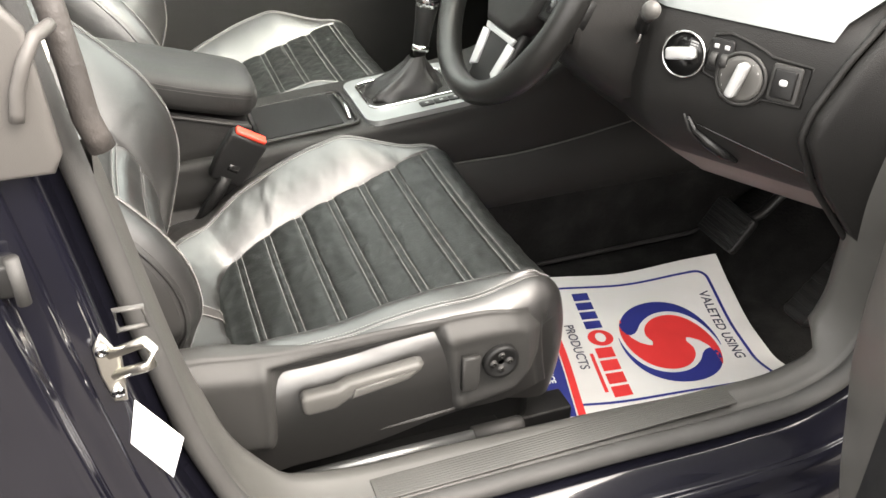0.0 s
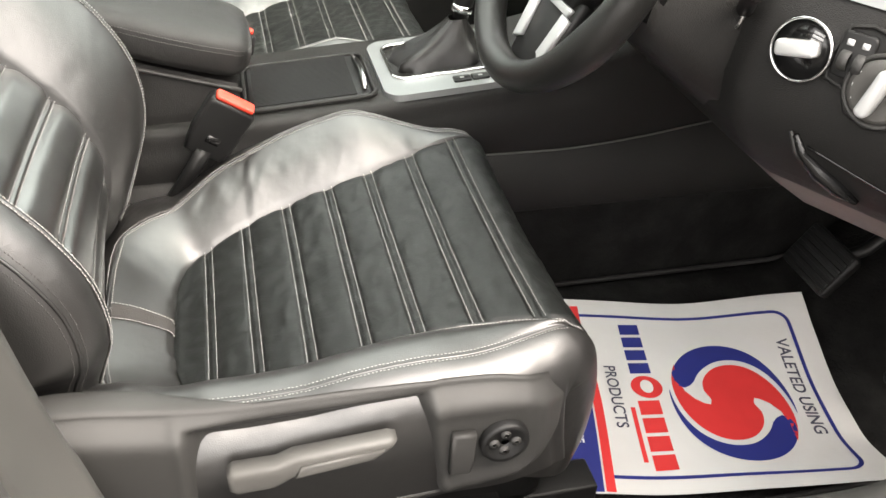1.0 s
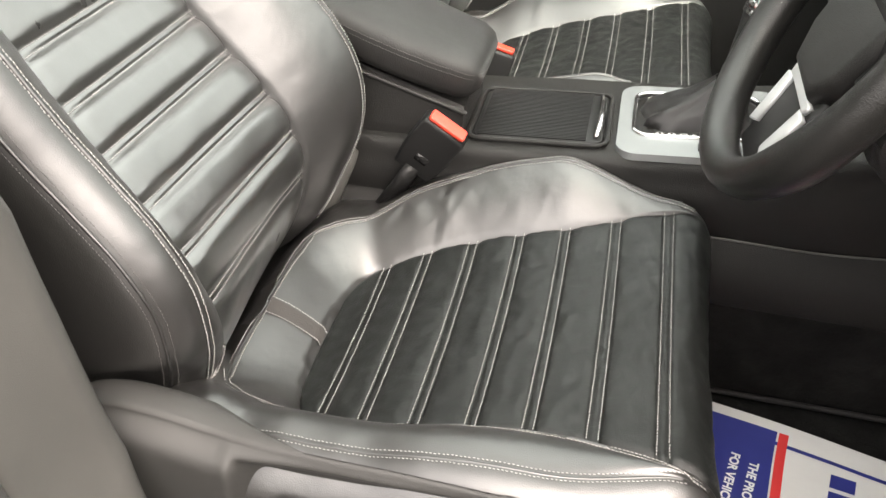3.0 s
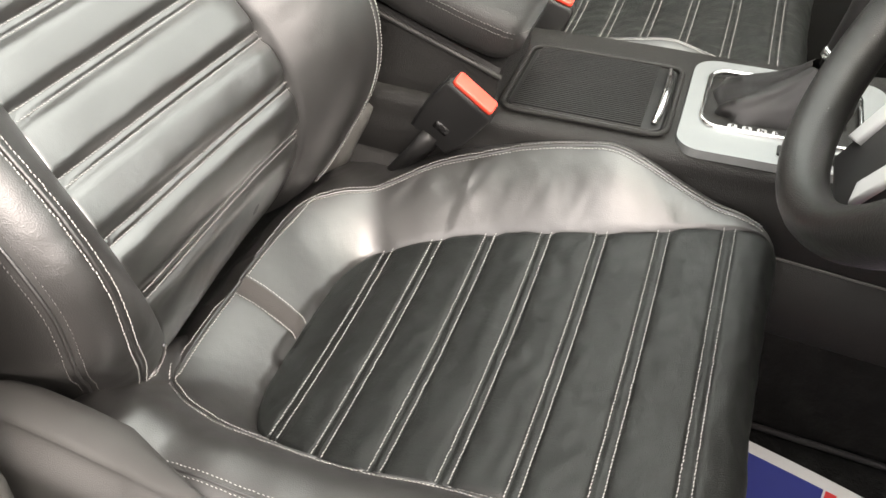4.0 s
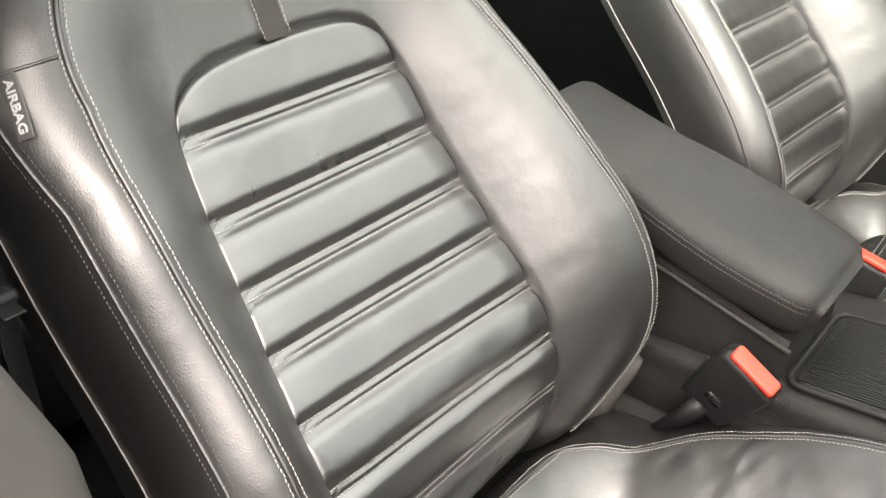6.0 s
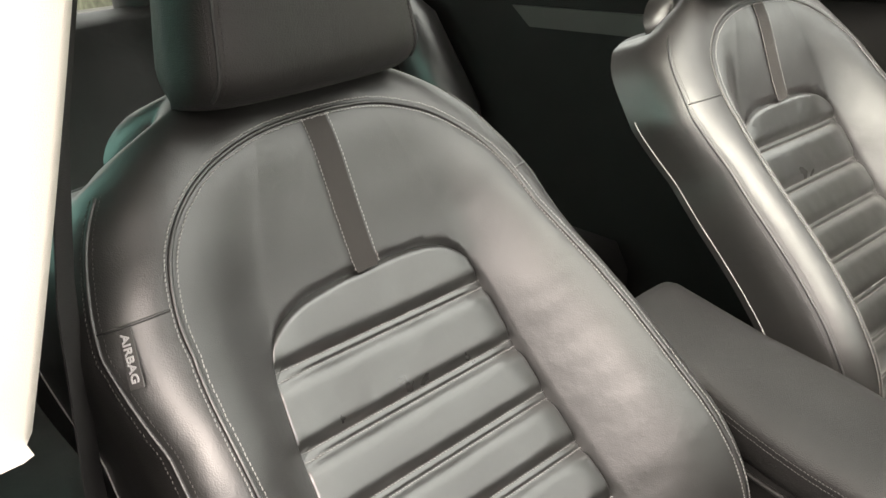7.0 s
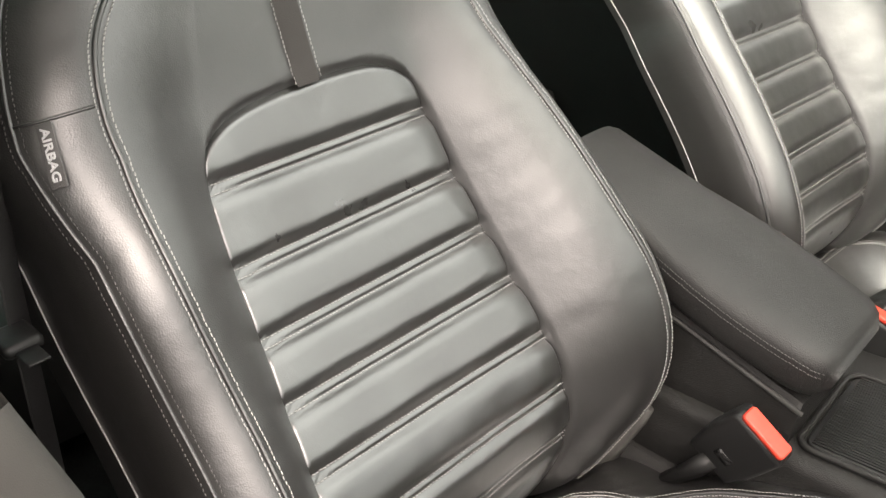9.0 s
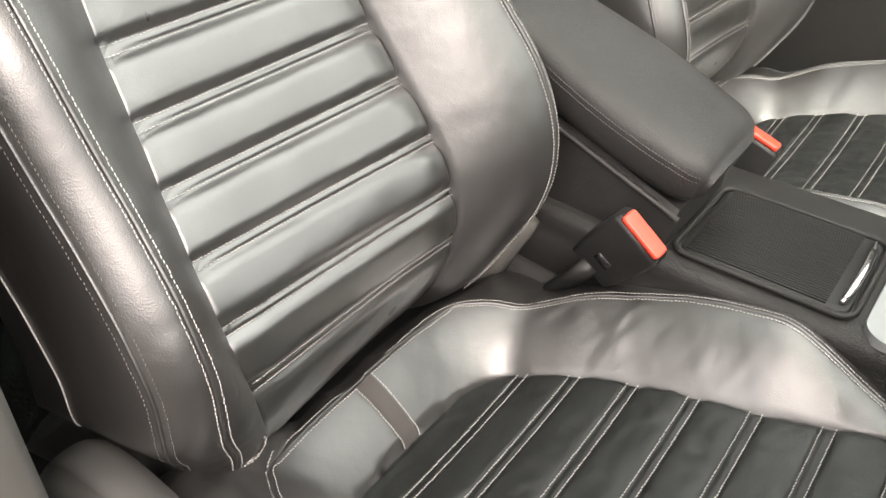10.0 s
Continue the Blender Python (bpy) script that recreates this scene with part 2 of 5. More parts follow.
def lettering(name, text, size, m, mat, parent, align="CENTER", thick=0.0003, bold=0.0):
    cu = bpy.data.curves.new(name, "FONT")
    cu.body, cu.size, cu.align_x, cu.align_y, cu.extrude, cu.offset = text, size, align, "CENTER", thick, bold
    ob = new(name, cu)
    bpy.context.view_layer.update()
    me = bpy.data.meshes.new_from_object(ob.evaluated_get(bpy.context.evaluated_depsgraph_get()))
    me.materials.clear()
    me.materials.append(mat)
    bpy.data.objects.remove(ob)
    at = Matrix.Translation(-root_of(parent).location) if parent else Matrix()
    me.transform(at @ m)
    out = new(name, me)
    out.parent = parent
    return out


def frame_of(origin, right, up):
    """A pose whose local x runs along right, y along up and z out of the face."""
    x = Vector(right).normalized()
    z = x.cross(Vector(up)).normalized()
    y = z.cross(x)
    return Matrix.Translation(origin) @ Matrix((x, y, z)).transposed().to_4x4()


def round_rect(w, h, r, n=5):
    pts = []
    for cx, cy, a0 in ((w / 2 - r, h / 2 - r, 0), (-w / 2 + r, h / 2 - r, 90), (-w / 2 + r, -h / 2 + r, 180), (w / 2 - r, -h / 2 + r, 270)):
        pts += [(cx + r * math.cos(radians(a0 + 90 * k / n)), cy + r * math.sin(radians(a0 + 90 * k / n))) for k in range(n + 1)]
    return pts


def ring_outline(outer, inner):
    """Faces between two outlines of the same count, as a flat frame."""
    n = len(outer)
    return [(*p, 0) for p in outer] + [(*p, 0) for p in inner], [(k, (k + 1) % n, n + (k + 1) % n, n + k) for k in range(n)]


# ---- front seats ----
class Profile:
    """A smooth line in the x-z plane, by its own length, with its outward normal."""

    def __init__(self, pts):
        p = np.asarray(pts, float)
        d = np.r_[0, np.cumsum(np.linalg.norm(np.diff(p, axis=0), axis=1))]
        self.length, self.fx, self.fz = d[-1], curve(d, p[:, 0]), curve(d, p[:, 1])
        self.s = np.linspace(0, d[-1], 600)
        self.x, self.z = self.fx(self.s), self.fz(self.s)

    def at(self, s):
        e = 1e-3
        tx, tz = self.fx(s + e) - self.fx(s - e), self.fz(s + e) - self.fz(s - e)
        n = np.hypot(tx, tz) + 1e-9
        return self.fx(s), self.fz(s), -tz / n, tx / n

    def by_x(self, x):
        k = int(np.argmax(self.x))
        return np.interp(x, self.x[: k + 1], self.s[: k + 1])

    def by_z(self, z):
        k = int(np.argmax(self.z))
        return np.interp(z, self.z[: k + 1], self.s[: k + 1])


CUSHION = Profile([(-0.40, 0.425), (-0.36, 0.458), (-0.335, 0.489), (-0.316, 0.497), (-0.298, 0.4885), (-0.275, 0.4765), (-0.258, 0.4675), (-0.248, 0.4645), (-0.235, 0.468), (-0.20, 0.486), (-0.15, 0.506), (-0.10, 0.522), (-0.05, 0.537), (0.0, 0.550),
                   (0.06, 0.563), (0.10, 0.572), (0.130, 0.575), (0.150, 0.569), (0.166, 0.552), (0.175, 0.520), (0.177, 0.48), (0.171, 0.43), (0.160, 0.395)])
INSERT_WIDE = curve([-0.40, -0.32, -0.29, -0.265, -0.24, -0.21, -0.16, -0.107, -0.05, 0.0, 0.06, 0.118, 0.15, 0.2], [0.030, 0.040, 0.060, 0.090, 0.112, 0.122, 0.137, 0.150, 0.157, 0.164, 0.178, 0.193, 0.199, 0.203])
INSERT_SAT = curve([-0.40, -0.32, -0.29, -0.265, -0.24, -0.21, -0.16, -0.107, -0.05, 0.0, 0.06, 0.118, 0.15, 0.2], [0.030, 0.040, 0.060, 0.090, 0.120, 0.142, 0.163, 0.168, 0.166, 0.168, 0.178, 0.193, 0.199, 0.203])
# half width and height of the seam round the side panels: far bolster, near sat-down bolster, and the near outer roll
SEAM_FAR = curve([-0.40, -0.318, -0.310, -0.29, -0.25, -0.20, -0.11, -0.036, 0.0, 0.05, 0.10, 0.2], [0.10, 0.10, 0.125, 0.148, 0.172, 0.196, 0.220, 0.228, 0.228, 0.222, 0.212, 0.212])
RISE_FAR = curve([-0.40, -0.318, -0.29, -0.25, -0.20, -0.11, -0.036, 0.005, 0.03, 0.06, 0.10, 0.13, 0.2], [0.0, 0.004, 0.024, 0.046, 0.054, 0.055, 0.057, 0.055, 0.043, 0.026, 0.006, 0.0, -0.002])
SEAM_NEAR = curve([-0.40, -0.318, -0.310, -0.29, -0.25, -0.20, -0.15, -0.10, -0.05, 0.0, 0.05, 0.105, 0.135, 0.2], [0.10, 0.10, 0.125, 0.146, 0.162, 0.170, 0.173, 0.174, 0.172, 0.174, 0.181, 0.196, 0.206, 0.212])
RISE_NEAR = curve([-0.40, -0.318, -0.29, -0.25, -0.20, -0.15, -0.10, -0.05, 0.0, 0.06, 0.10, 0.135, 0.2], [0.0, 0.0, 0.024, 0.050, 0.038, 0.024, 0.017, 0.013, 0.010, 0.007, 0.004, 0.001, -0.002])
ROLL_NEAR = curve([-0.40, -0.318, -0.27, -0.23, -0.17, -0.12, -0.06, 0.0, 0.05, 0.10, 0.135, 0.2], [0.05, 0.070, 0.104, 0.096, 0.070, 0.056, 0.048, 0.036, 0.022, 0.012, 0.006, -0.002])
OUTER = curve([-0.40, -0.03, 0.03, 0.08, 0.13, 0.2], [0.270, 0.270, 0.268, 0.258, 0.244, 0.240])
BACK = Profile([(-0.405, 0.44), (-0.365, 0.475), (-0.328, 0.515), (-0.308, 0.558), (-0.300, 0.612), (-0.314, 0.664), (-0.345, 0.710), (-0.381, 0.750), (-0.416, 0.790), (-0.450, 0.833),
                (-0.482, 0.885), (-0.507, 0.935), (-0.530, 1.000), (-0.546, 1.045), (-0.562, 1.071), (-0.588, 1.092), (-0.622, 1.098), (-0.657, 1.083)])
# console side and sat-down door side of the backrest: height of the bolster, half width at its seam and of the ribbed panel
PROUD_FAR = curve([0.44, 0.53, 0.58, 0.64, 0.7, 0.78, 0.85, 0.91, 0.97, 1.03, 1.07, 1.12], [0.0, 0.022, 0.03, 0.053, 0.07, 0.075, 0.066, 0.048, 0.028, 0.004, -0.004, -0.01])
LOOP_FAR = curve([0.44, 0.525, 0.55, 0.58, 0.62, 0.68, 0.76, 0.86, 0.93, 0.98, 1.02, 1.05, 1.12], [0.11, 0.151, 0.169, 0.186, 0.201, 0.209, 0.201, 0.192, 0.179, 0.166, 0.144, 0.117, 0.067])
PANEL_FAR = curve([0.44, 0.54, 0.61, 0.66, 0.75, 0.83, 0.89, 0.95, 1.05, 1.12], [0.112, 0.112, 0.117, 0.121, 0.122, 0.121, 0.117, 0.100, 0.065, 0.030])
PROUD_SAT = curve([0.44, 0.53, 0.58, 0.64, 0.7, 0.78, 0.85, 0.91, 0.97, 1.03, 1.07, 1.12], [0.01, -0.002, -0.001, 0.014, 0.028, 0.038, 0.047, 0.035, 0.023, 0.004, -0.004, -0.01])
LOOP_SAT = curve([0.44, 0.53, 0.58, 0.62, 0.68, 0.76, 0.86, 0.93, 0.98, 1.02, 1.05, 1.12], [0.185, 0.173, 0.186, 0.202, 0.202, 0.196, 0.196, 0.189, 0.178, 0.144, 0.117, 0.067])
PANEL_SAT = curve([0.44, 0.54, 0.61, 0.66, 0.71, 0.75, 0.79, 0.83, 0.89, 0.95, 1.05, 1.12], [0.140, 0.142, 0.160, 0.166, 0.162, 0.152, 0.141, 0.133, 0.122, 0.100, 0.065, 0.030])
CHANNELS = (-0.208, -0.160, -0.107, -0.052, 0.001, 0.058, 0.117)
RIBS = (0.611, 0.664, 0.709, 0.751, 0.790, 0.833, 0.886)
RIB_SLANT = curve([0.44, 0.61, 0.70, 0.75, 0.80, 0.95, 1.1], [0.105, 0.105, 0.095, 0.065, 0.045, 0.045, 0.045])


BOWL = -0.15


def rim_table(wide_of, seam_of, rise_of):
    """Round the back of the cushion: reach of the centre panel and of the seam, and their heights, by direction."""
    rows = []
    for deg in np.linspace(0, 90, 46):
        c, s_ = math.cos(radians(deg)), math.sin(radians(deg))
        radii = np.linspace(0.03, 0.26, 400)
        x, b = BOWL - radii * c, radii * s_
        inner = np.array([0.0 if q < -0.252 else float(wide_of(max(q, -0.21))) * max(0.0, 1 - max(0.0, (-0.205 - q) / 0.047) ** 2.5) ** 0.4 for q in x])
        outer = np.where(x < -0.317, 0.0, np.array([float(seam_of(q)) for q in x]))
        ri = radii[np.argmax(b >= inner - 1e-6)] if deg else 0.102
        rs = radii[np.argmax((b >= outer) | (x < -0.317))]
        zi = float(np.interp(BOWL - ri * c, CUSHION.x[:300], CUSHION.z[:300]))
        xs = max(-0.317, BOWL - rs * c)
        zs = float(np.interp(xs, CUSHION.x[:300], CUSHION.z[:300])) + float(rise_of(xs))
        rows.append((radians(deg), ri, rs, zi, zs))
    t = np.array(rows)
    for k in range(1, 5):
        t[1:-1, k] = (t[:-2, k] + 2 * t[1:-1, k] + t[2:, k]) / 4
    return t


RIM = {True: rim_table(INSERT_SAT, SEAM_NEAR, RISE_NEAR), False: rim_table(INSERT_WIDE, SEAM_FAR, RISE_FAR)}


def cushion_point(s, a, lift=0.0, flat=0.0):
    """A place on the cushion, by length along it and across it (a: metres from its middle)."""
    x, z, nx, nz = CUSHION.at(s)
    if x < -0.09:
        # the back of the cushion is padded straight up
        k = min(1.0, (-0.09 - x) / 0.06)
        nx, nz = nx * (1 - k), nz * (1 - k) + k
    b = abs(a)
    near = a < 0 and flat > 0
    wide = float((INSERT_SAT if near else INSERT_WIDE)(x))
    seam, rise = (float(SEAM_NEAR(x)), float(RISE_NEAR(x))) if near else (float(SEAM_FAR(x)), float(RISE_FAR(x)))
    side = float(OUTER(x)) + (0.012 if near else 0.0)
    lip = side - 0.044 if near else side
    wide = min(wide, seam - 0.004)
    table = RIM[near]
    turn, reach = math.atan2(b, BOWL - x), math.hypot(b, BOWL - x)
    ri, rs, zi, zs = (float(np.interp(turn, table[:, 0], table[:, k])) for k in range(1, 5))
    if x < BOWL and x > -0.32 and ri < reach <= rs + 0.002:
        t = min(1.0, (reach - ri) / max(0.004, rs - ri))
        o = zi + (zs - zi) * (1.15 * t - 0.15 * t * t) + 0.003 * math.sin(math.pi * t) - z
    elif b <= wide:
        o = -0.007 * (1 - (b / wide) ** 2)
    elif b <= seam:
        t = (b - wide) / (seam - wide)
        o = rise * (1.2 * t - 0.2 * t * t) + 0.004 * math.sin(math.pi * t) * min(1.0, max(0.0, rise) / 0.03)
    elif near and b <= lip:
        t = (b - seam) / (lip - seam)
        top = float(ROLL_NEAR(x))
        o = rise + (top - rise) * math.sin(math.pi / 2 * t) + 0.006 * math.sin(math.pi * t) - 0.004 * math.exp(-((b - seam) / 0.004) ** 2)
    else:
        start, top = (lip, float(ROLL_NEAR(x))) if near else (seam, rise)
        t = min(1.0, (b - start) / (side - start))
        o = top - 0.052 * (1 - math.sqrt(max(0.0, 1 - t**1.8))) - max(0.0, b - side)
    o += lift
    return np.array((x + nx * o, math.copysign(min(b, side), a), z + nz * o))


def loop_half(z, side, flat=0.0):
    return float((LOOP_SAT if side < 0 and flat else LOOP_FAR)(z))


def panel_half(z, side, flat=0.0):
    return min(float((PANEL_SAT if side < 0 and flat else PANEL_FAR)(z)), loop_half(z, side, flat) - 0.006)


SHOULDER = curve([0.44, 0.88, 0.93, 0.98, 1.03, 1.06, 1.085, 1.10, 1.12], [0.24, 0.243, 0.238, 0.228, 0.208, 0.187, 0.158, 0.120, 0.10])


def roll_at(z, a=1, flat=0.0):
    """How far the side rolls out past the seam; broad at the shoulders."""
    if z < 0.88:
        return 0.041
    near = a < 0 and flat
    grow = min(1.0, (z - 0.88) / 0.07)
    return 0.041 + grow * max(0.0, float(SHOULDER(z)) + (0.014 if near else 0.0) - loop_half(z, a, flat) - 0.041)


def back_point(s, a, lift=0.0, flat=0.0):
    """A place on the backrest, by length up it and across it; flat: the bolster of negative a is sat down."""
    x, z, nx, nz = BACK.at(s)
    nx, nz = -nx, -nz
    if nx < 0 and z < 1.06:
        nx, nz = -nx, -nz
    proud, loop, inner = float((PROUD_SAT if a < 0 and flat else PROUD_FAR)(z)), loop_half(z, a, flat), panel_half(z, a, flat)
    over = np.clip((s - BACK.by_z(1.03)) / 0.12, 0, 1)
    b = abs(a)
    if b <= inner:
        o = -0.004 * (1 - (b / inner) ** 2)
    elif b <= loop:
        t = (b - inner) / (loop - inner)
        k = min(1.0, max(0.0, (z - 0.86) / 0.09))
        o = proud * ((1 - k) * (1.45 * t - 0.45 * t * t) + k * t * t * (3 - 2 * t)) + 0.003 * math.sin(math.pi * t) * (1 - k)
    else:
        roll = roll_at(z, a, flat)
        t = min(1.0, (b - loop) / roll)
        o = proud - 0.055 * (1 - math.sqrt(max(0.0, 1 - t**2.0)))
    past = max(0.0, b - loop - roll_at(z, a, flat))
    yy = min(b, loop + roll_at(z, a, flat)) * (1 - 0.15 * over**2)
    o += lift
    return np.array((x + nx * o - 0.95 * past, math.copysign(yy, a), z + nz * o - 0.30 * past))


def ribbed(d, half=0.0048):
    """Height of an upholstered panel at a distance d from the middle of a double-stitched channel."""
    return -0.0022 * math.exp(-((abs(d) - half) / 0.0018) ** 2) - 0.0030 * math.exp(-((d / 0.010) ** 2))


def insert_half(x, side=1, flat=0.0):
    """Half the width of the cushion's centre panel, rounded off at its back."""
    if x < -0.252:
        return 0.0
    near = side < 0 and flat
    wide = float((INSERT_SAT if near else INSERT_WIDE)(max(x, -0.21)))
    if near:
        wide = min(wide, float(SEAM_NEAR(max(x, -0.21))) - 0.004)
    return wide * max(0.0, 1 - max(0.0, (-0.205 - x) / 0.047) ** 2.5) ** (1 / 2.5)


def car_seat(x0, y0, flip, twist, label, outer, sat=0.0):
    seat = thing("car_seat", (-0.12 + x0, y0, 0.300), label, "car seat", "front seats")
    tilt = Matrix.Translation((-0.42, 0, 0)) @ Matrix.Rotation(radians(twist), 4, "Z") @ Matrix.Translation((0.42, 0, 0))

    def put(vf, back=False):
        m = Matrix.Translation((x0, y0, 0)) @ Matrix.Diagonal((1, flip, 1, 1)) @ (tilt if back else Matrix())
        verts, faces = moved(vf, m)
        return verts, [f[::-1] for f in faces] if flip < 0 else faces

    def cp(s, a, lift=0.0):
        return cushion_point(s, a, lift, sat)

    def bp(s, a, lift=0.0):
        return back_point(s, a, lift, sat)

    # cushion
    ss = np.linspace(0, CUSHION.length, 150 if outer else 90)

    def columns(edges, counts):
        """Places across one half, with lines of points on every seam."""
        out = []
        for lo, hi, n in zip(edges[:-1], edges[1:], counts):
            out += list(np.linspace(lo, hi, n, endpoint=False))
        return out + [edges[-1]]


    def crease(x, a):
        t = (abs(a) - 0.150) / 0.075
        if not 0 < t < 1 or a < 0:
            return 0.0
        amp = 0.0030 * math.sin(math.pi * t) * (0.35 + max(0.0, noise.noise(Vector((x * 7, 0.4, 0.0)))))
        return amp * (noise.noise(Vector((x * 42 + t * 2.5, 3.1, a * 8))) + 0.5 * noise.noise(Vector((x * 95 - t * 4, 7.7, a * 20))))

    base = []
    for s in ss:
        x = float(CUSHION.fx(s))
        line = []
        for side in (-1, 1):
            half = insert_half(x, side, sat)
            near = side < 0 and sat
            seam = float((SEAM_NEAR if near else SEAM_FAR)(x))
            wide, rim = min(float((INSERT_SAT if near else INSERT_WIDE)(x)), seam - 0.004), float(OUTER(x)) + (0.012 if near else 0.0)
            cols = columns([0.0, max(0.004, wide - 0.012), wide, seam, rim - 0.044 if near else seam + 0.5 * (rim - seam), rim, rim + 0.09], (22, 8, 22, 14, 14, 3))
            pts = [cp(s, side * b, -0.012 * min(1.0, max(0.0, (half + 0.001 - b) / 0.007)) * (1.0 if half else 0.0) + crease(x, side * b)) for b in cols]
            line += pts[::-1] if side < 0 else pts[1:]
        base.append(line)
    cushion = part("cushion", put(grid(base)), LEATHER, seat)
    s0, end = float(CUSHION.by_x(-0.2515)), CUSHION.length - 0.01
    top = []
    for q in np.linspace(0, 1, 320 if outer else 220):
        line = []
        s = s0 + (end - s0) * (0.10 * q**0.5 * (1 - q) + q * (1 - 0.10 * (1 - q)))
        x = float(CUSHION.fx(s))
        for u in np.linspace(-1, 1, 65):
            half = max(0.004, insert_half(x, u, sat))
            y = u * half
            edge = min((s - s0) / 0.008, (1 - abs(u)) * half / 0.008, 1.0)
            h = -0.005 + 0.0065 * math.sqrt(max(0.0, 1 - (1 - edge) ** 2))
            h += sum(ribbed(s - CUSHION.by_x(c)) for c in CHANNELS) * min(1, edge * 1.4)
            h += 0.0018 * noise.noise(Vector((x * 22, y * 22, 1.0))) + 0.0013 * noise.noise(Vector((x * 75, y * 60, 4.0)))
            line.append(cp(s, y, h))
        top.append(line)
    panel = part("cushion_panel", put(grid(top)), INSERT, cushion, "matt black channelled leather centre panel")
    threads = []
    for c in CHANNELS:
        s = float(CUSHION.by_x(c))
        for k in (-1, 1):
            w0, w1 = insert_half(c + k * 0.005, -1, sat) - 0.004, insert_half(c + k * 0.005, 1, sat) - 0.004
            threads.append(stitching([cp(s + k * 0.0052, y, 0.0012) for y in np.linspace(-w0, w1, 60)], share=0.8, width=0.0009))
    part("stitching", put(joined(*threads)), THREAD, panel, kind="stuff")
    # double seam along both bolsters and round the back of the cushion
    seam, cord = [], []
    run = np.linspace(0.150, -0.306, 130)
    for off in (-0.0042, 0.0042, None):
        d, up = (off, 0.0010) if off is not None else (0.0, -0.0004)
        path = [cp(CUSHION.by_x(x), -(float((SEAM_NEAR if sat else SEAM_FAR)(x)) + d), up) for x in run]
        path += [cp(CUSHION.by_x(-0.317 - d + 0.008 * (abs(y) / 0.125) ** 4), y, up) for y in np.linspace(-0.122, 0.122, 50)]
        path += [cp(CUSHION.by_x(x), float(SEAM_FAR(x)) + d, up) for x in run[::-1]]
        if off is None:
            cord.append(tube(path, 0.0017, 6))
        else:
            seam.append(stitching(path, width=0.0010))
    for off in (-0.0035, 0.0035):
        seam.append(stitching([cp(CUSHION.by_x(x), -(float(OUTER(x)) - 0.030 + off), 0.0008) for x in np.linspace(-0.29, 0.135, 120)], share=0.6, width=0.0009))
    cord.append(tube([cp(CUSHION.by_x(x), -(float(OUTER(x)) - 0.030), -0.0006) for x in np.linspace(-0.29, 0.135, 90)], 0.0016, 6))
    part("seam_stitching", put(joined(*seam)), THREAD, cushion, kind="stuff")
    for c in cord:
        part("seam_cord", put(c), LEATHER, cushion)
    strip = [[cp(CUSHION.by_x(x), y - 0.005, 0.0022) for y in (-0.0095, 0, 0.0095)] for x in np.linspace(-0.313, -0.250, 16)]
    tab = part("fabric_tab", put(grid(strip)), STRIP, cushion, "charcoal woven tab with pale stitched edges")
    part("stitching", put(joined(*[stitching([cp(CUSHION.by_x(x), y - 0.005, 0.0028) for x in np.linspace(-0.313, -0.250, 24)], share=0.85, width=0.0010) for y in (-0.0112, 0.0112)])), THREAD, tab, kind="stuff")

    # backrest
    deep = 0.11 if outer else 0.05
    ss = np.linspace(0, BACK.length, 170 if outer else 110)
    lo, hi = float(BACK.by_z(0.50)), float(BACK.by_z(0.936))
    base = []
    for s in ss:
        z = float(BACK.fz(s))
        line = []
        for side in (-1, 1):
            inner, loop = panel_half(z, side, sat), loop_half(z, side, sat)
            cols = columns([0.0, inner - 0.010, inner - 0.0035, inner + 0.0005, loop, loop + roll_at(z, side, sat), loop + roll_at(z, side, sat) + deep], (18, 4, 5, 24, 14, 5))
            pts = []
            for b in cols:
                t = (b - inner) / 0.06
                wrinkle = 0.0011 * math.sin(math.pi * min(1, max(0, t))) * noise.noise(Vector((z * 60, side * b * 14, 2.0))) if 0 < t < 1 and z < 0.86 else 0.0
                rim = hi + 0.0015 - 0.045 * (1 - max(0.0, 1 - min(1.0, b / inner) ** 3.2) ** (1 / 3.2))
                sunk = min(1.0, max(0.0, (inner + 0.0005 - b) / 0.004)) * min(1.0, max(0.0, (rim - s) / 0.010)) if z > 0.505 else 0.0
                pts.append(bp(s, side * b, wrinkle - 0.016 * sunk))
            line += pts[::-1] if side < 0 else pts[1:]
        base.append(line)
    backrest = part("backrest", put(grid(base), True), LEATHER, seat)
    top = []
    for q in np.linspace(0, 1, 400 if outer else 260):
        line = []
        for u in np.r_[-1, -0.990, -0.978, np.linspace(-0.962, 0.962, 53), 0.978, 0.990, 1]:
            s_top = hi - 0.045 * (1 - max(0.0, 1 - abs(u) ** 3.2) ** (1 / 3.2))
            s = lo + q * (s_top - lo)
            z = float(BACK.fz(s))
            half = panel_half(z, u, sat)
            a = u * half
            slant = float(RIB_SLANT(z)) * a if sat else 0.0
            dip = math.exp(-((s_top - s) / 0.004) ** 2)
            brim = math.exp(-((1 - abs(u)) * half / 0.0013) ** 2)
            pad = (1 - dip) * (1 - brim)
            for r in RIBS:
                d = s - float(BACK.by_z(r)) + slant
                pad *= 1 - math.exp(-((d / 0.0088) ** 2)) + 0.42 * math.exp(-((d / 0.0024) ** 2))
            h = -0.0066 + 0.0072 * pad - 0.0036 * math.exp(-((1 - abs(u)) * half / 0.018) ** 2)
            h += (0.0009 * noise.noise(Vector((z * 30, a * 20, 11.0))) + 0.0002 * noise.noise(Vector((z * 60, a * 70, 5.0)))) * pad
            line.append(bp(s, a, h))
        top.append(line)
    panel = part("backrest_panel", put(grid(top), True), BACK_LEATHER, backrest, "black leather panel with horizontal padded ribs")
    threads = []
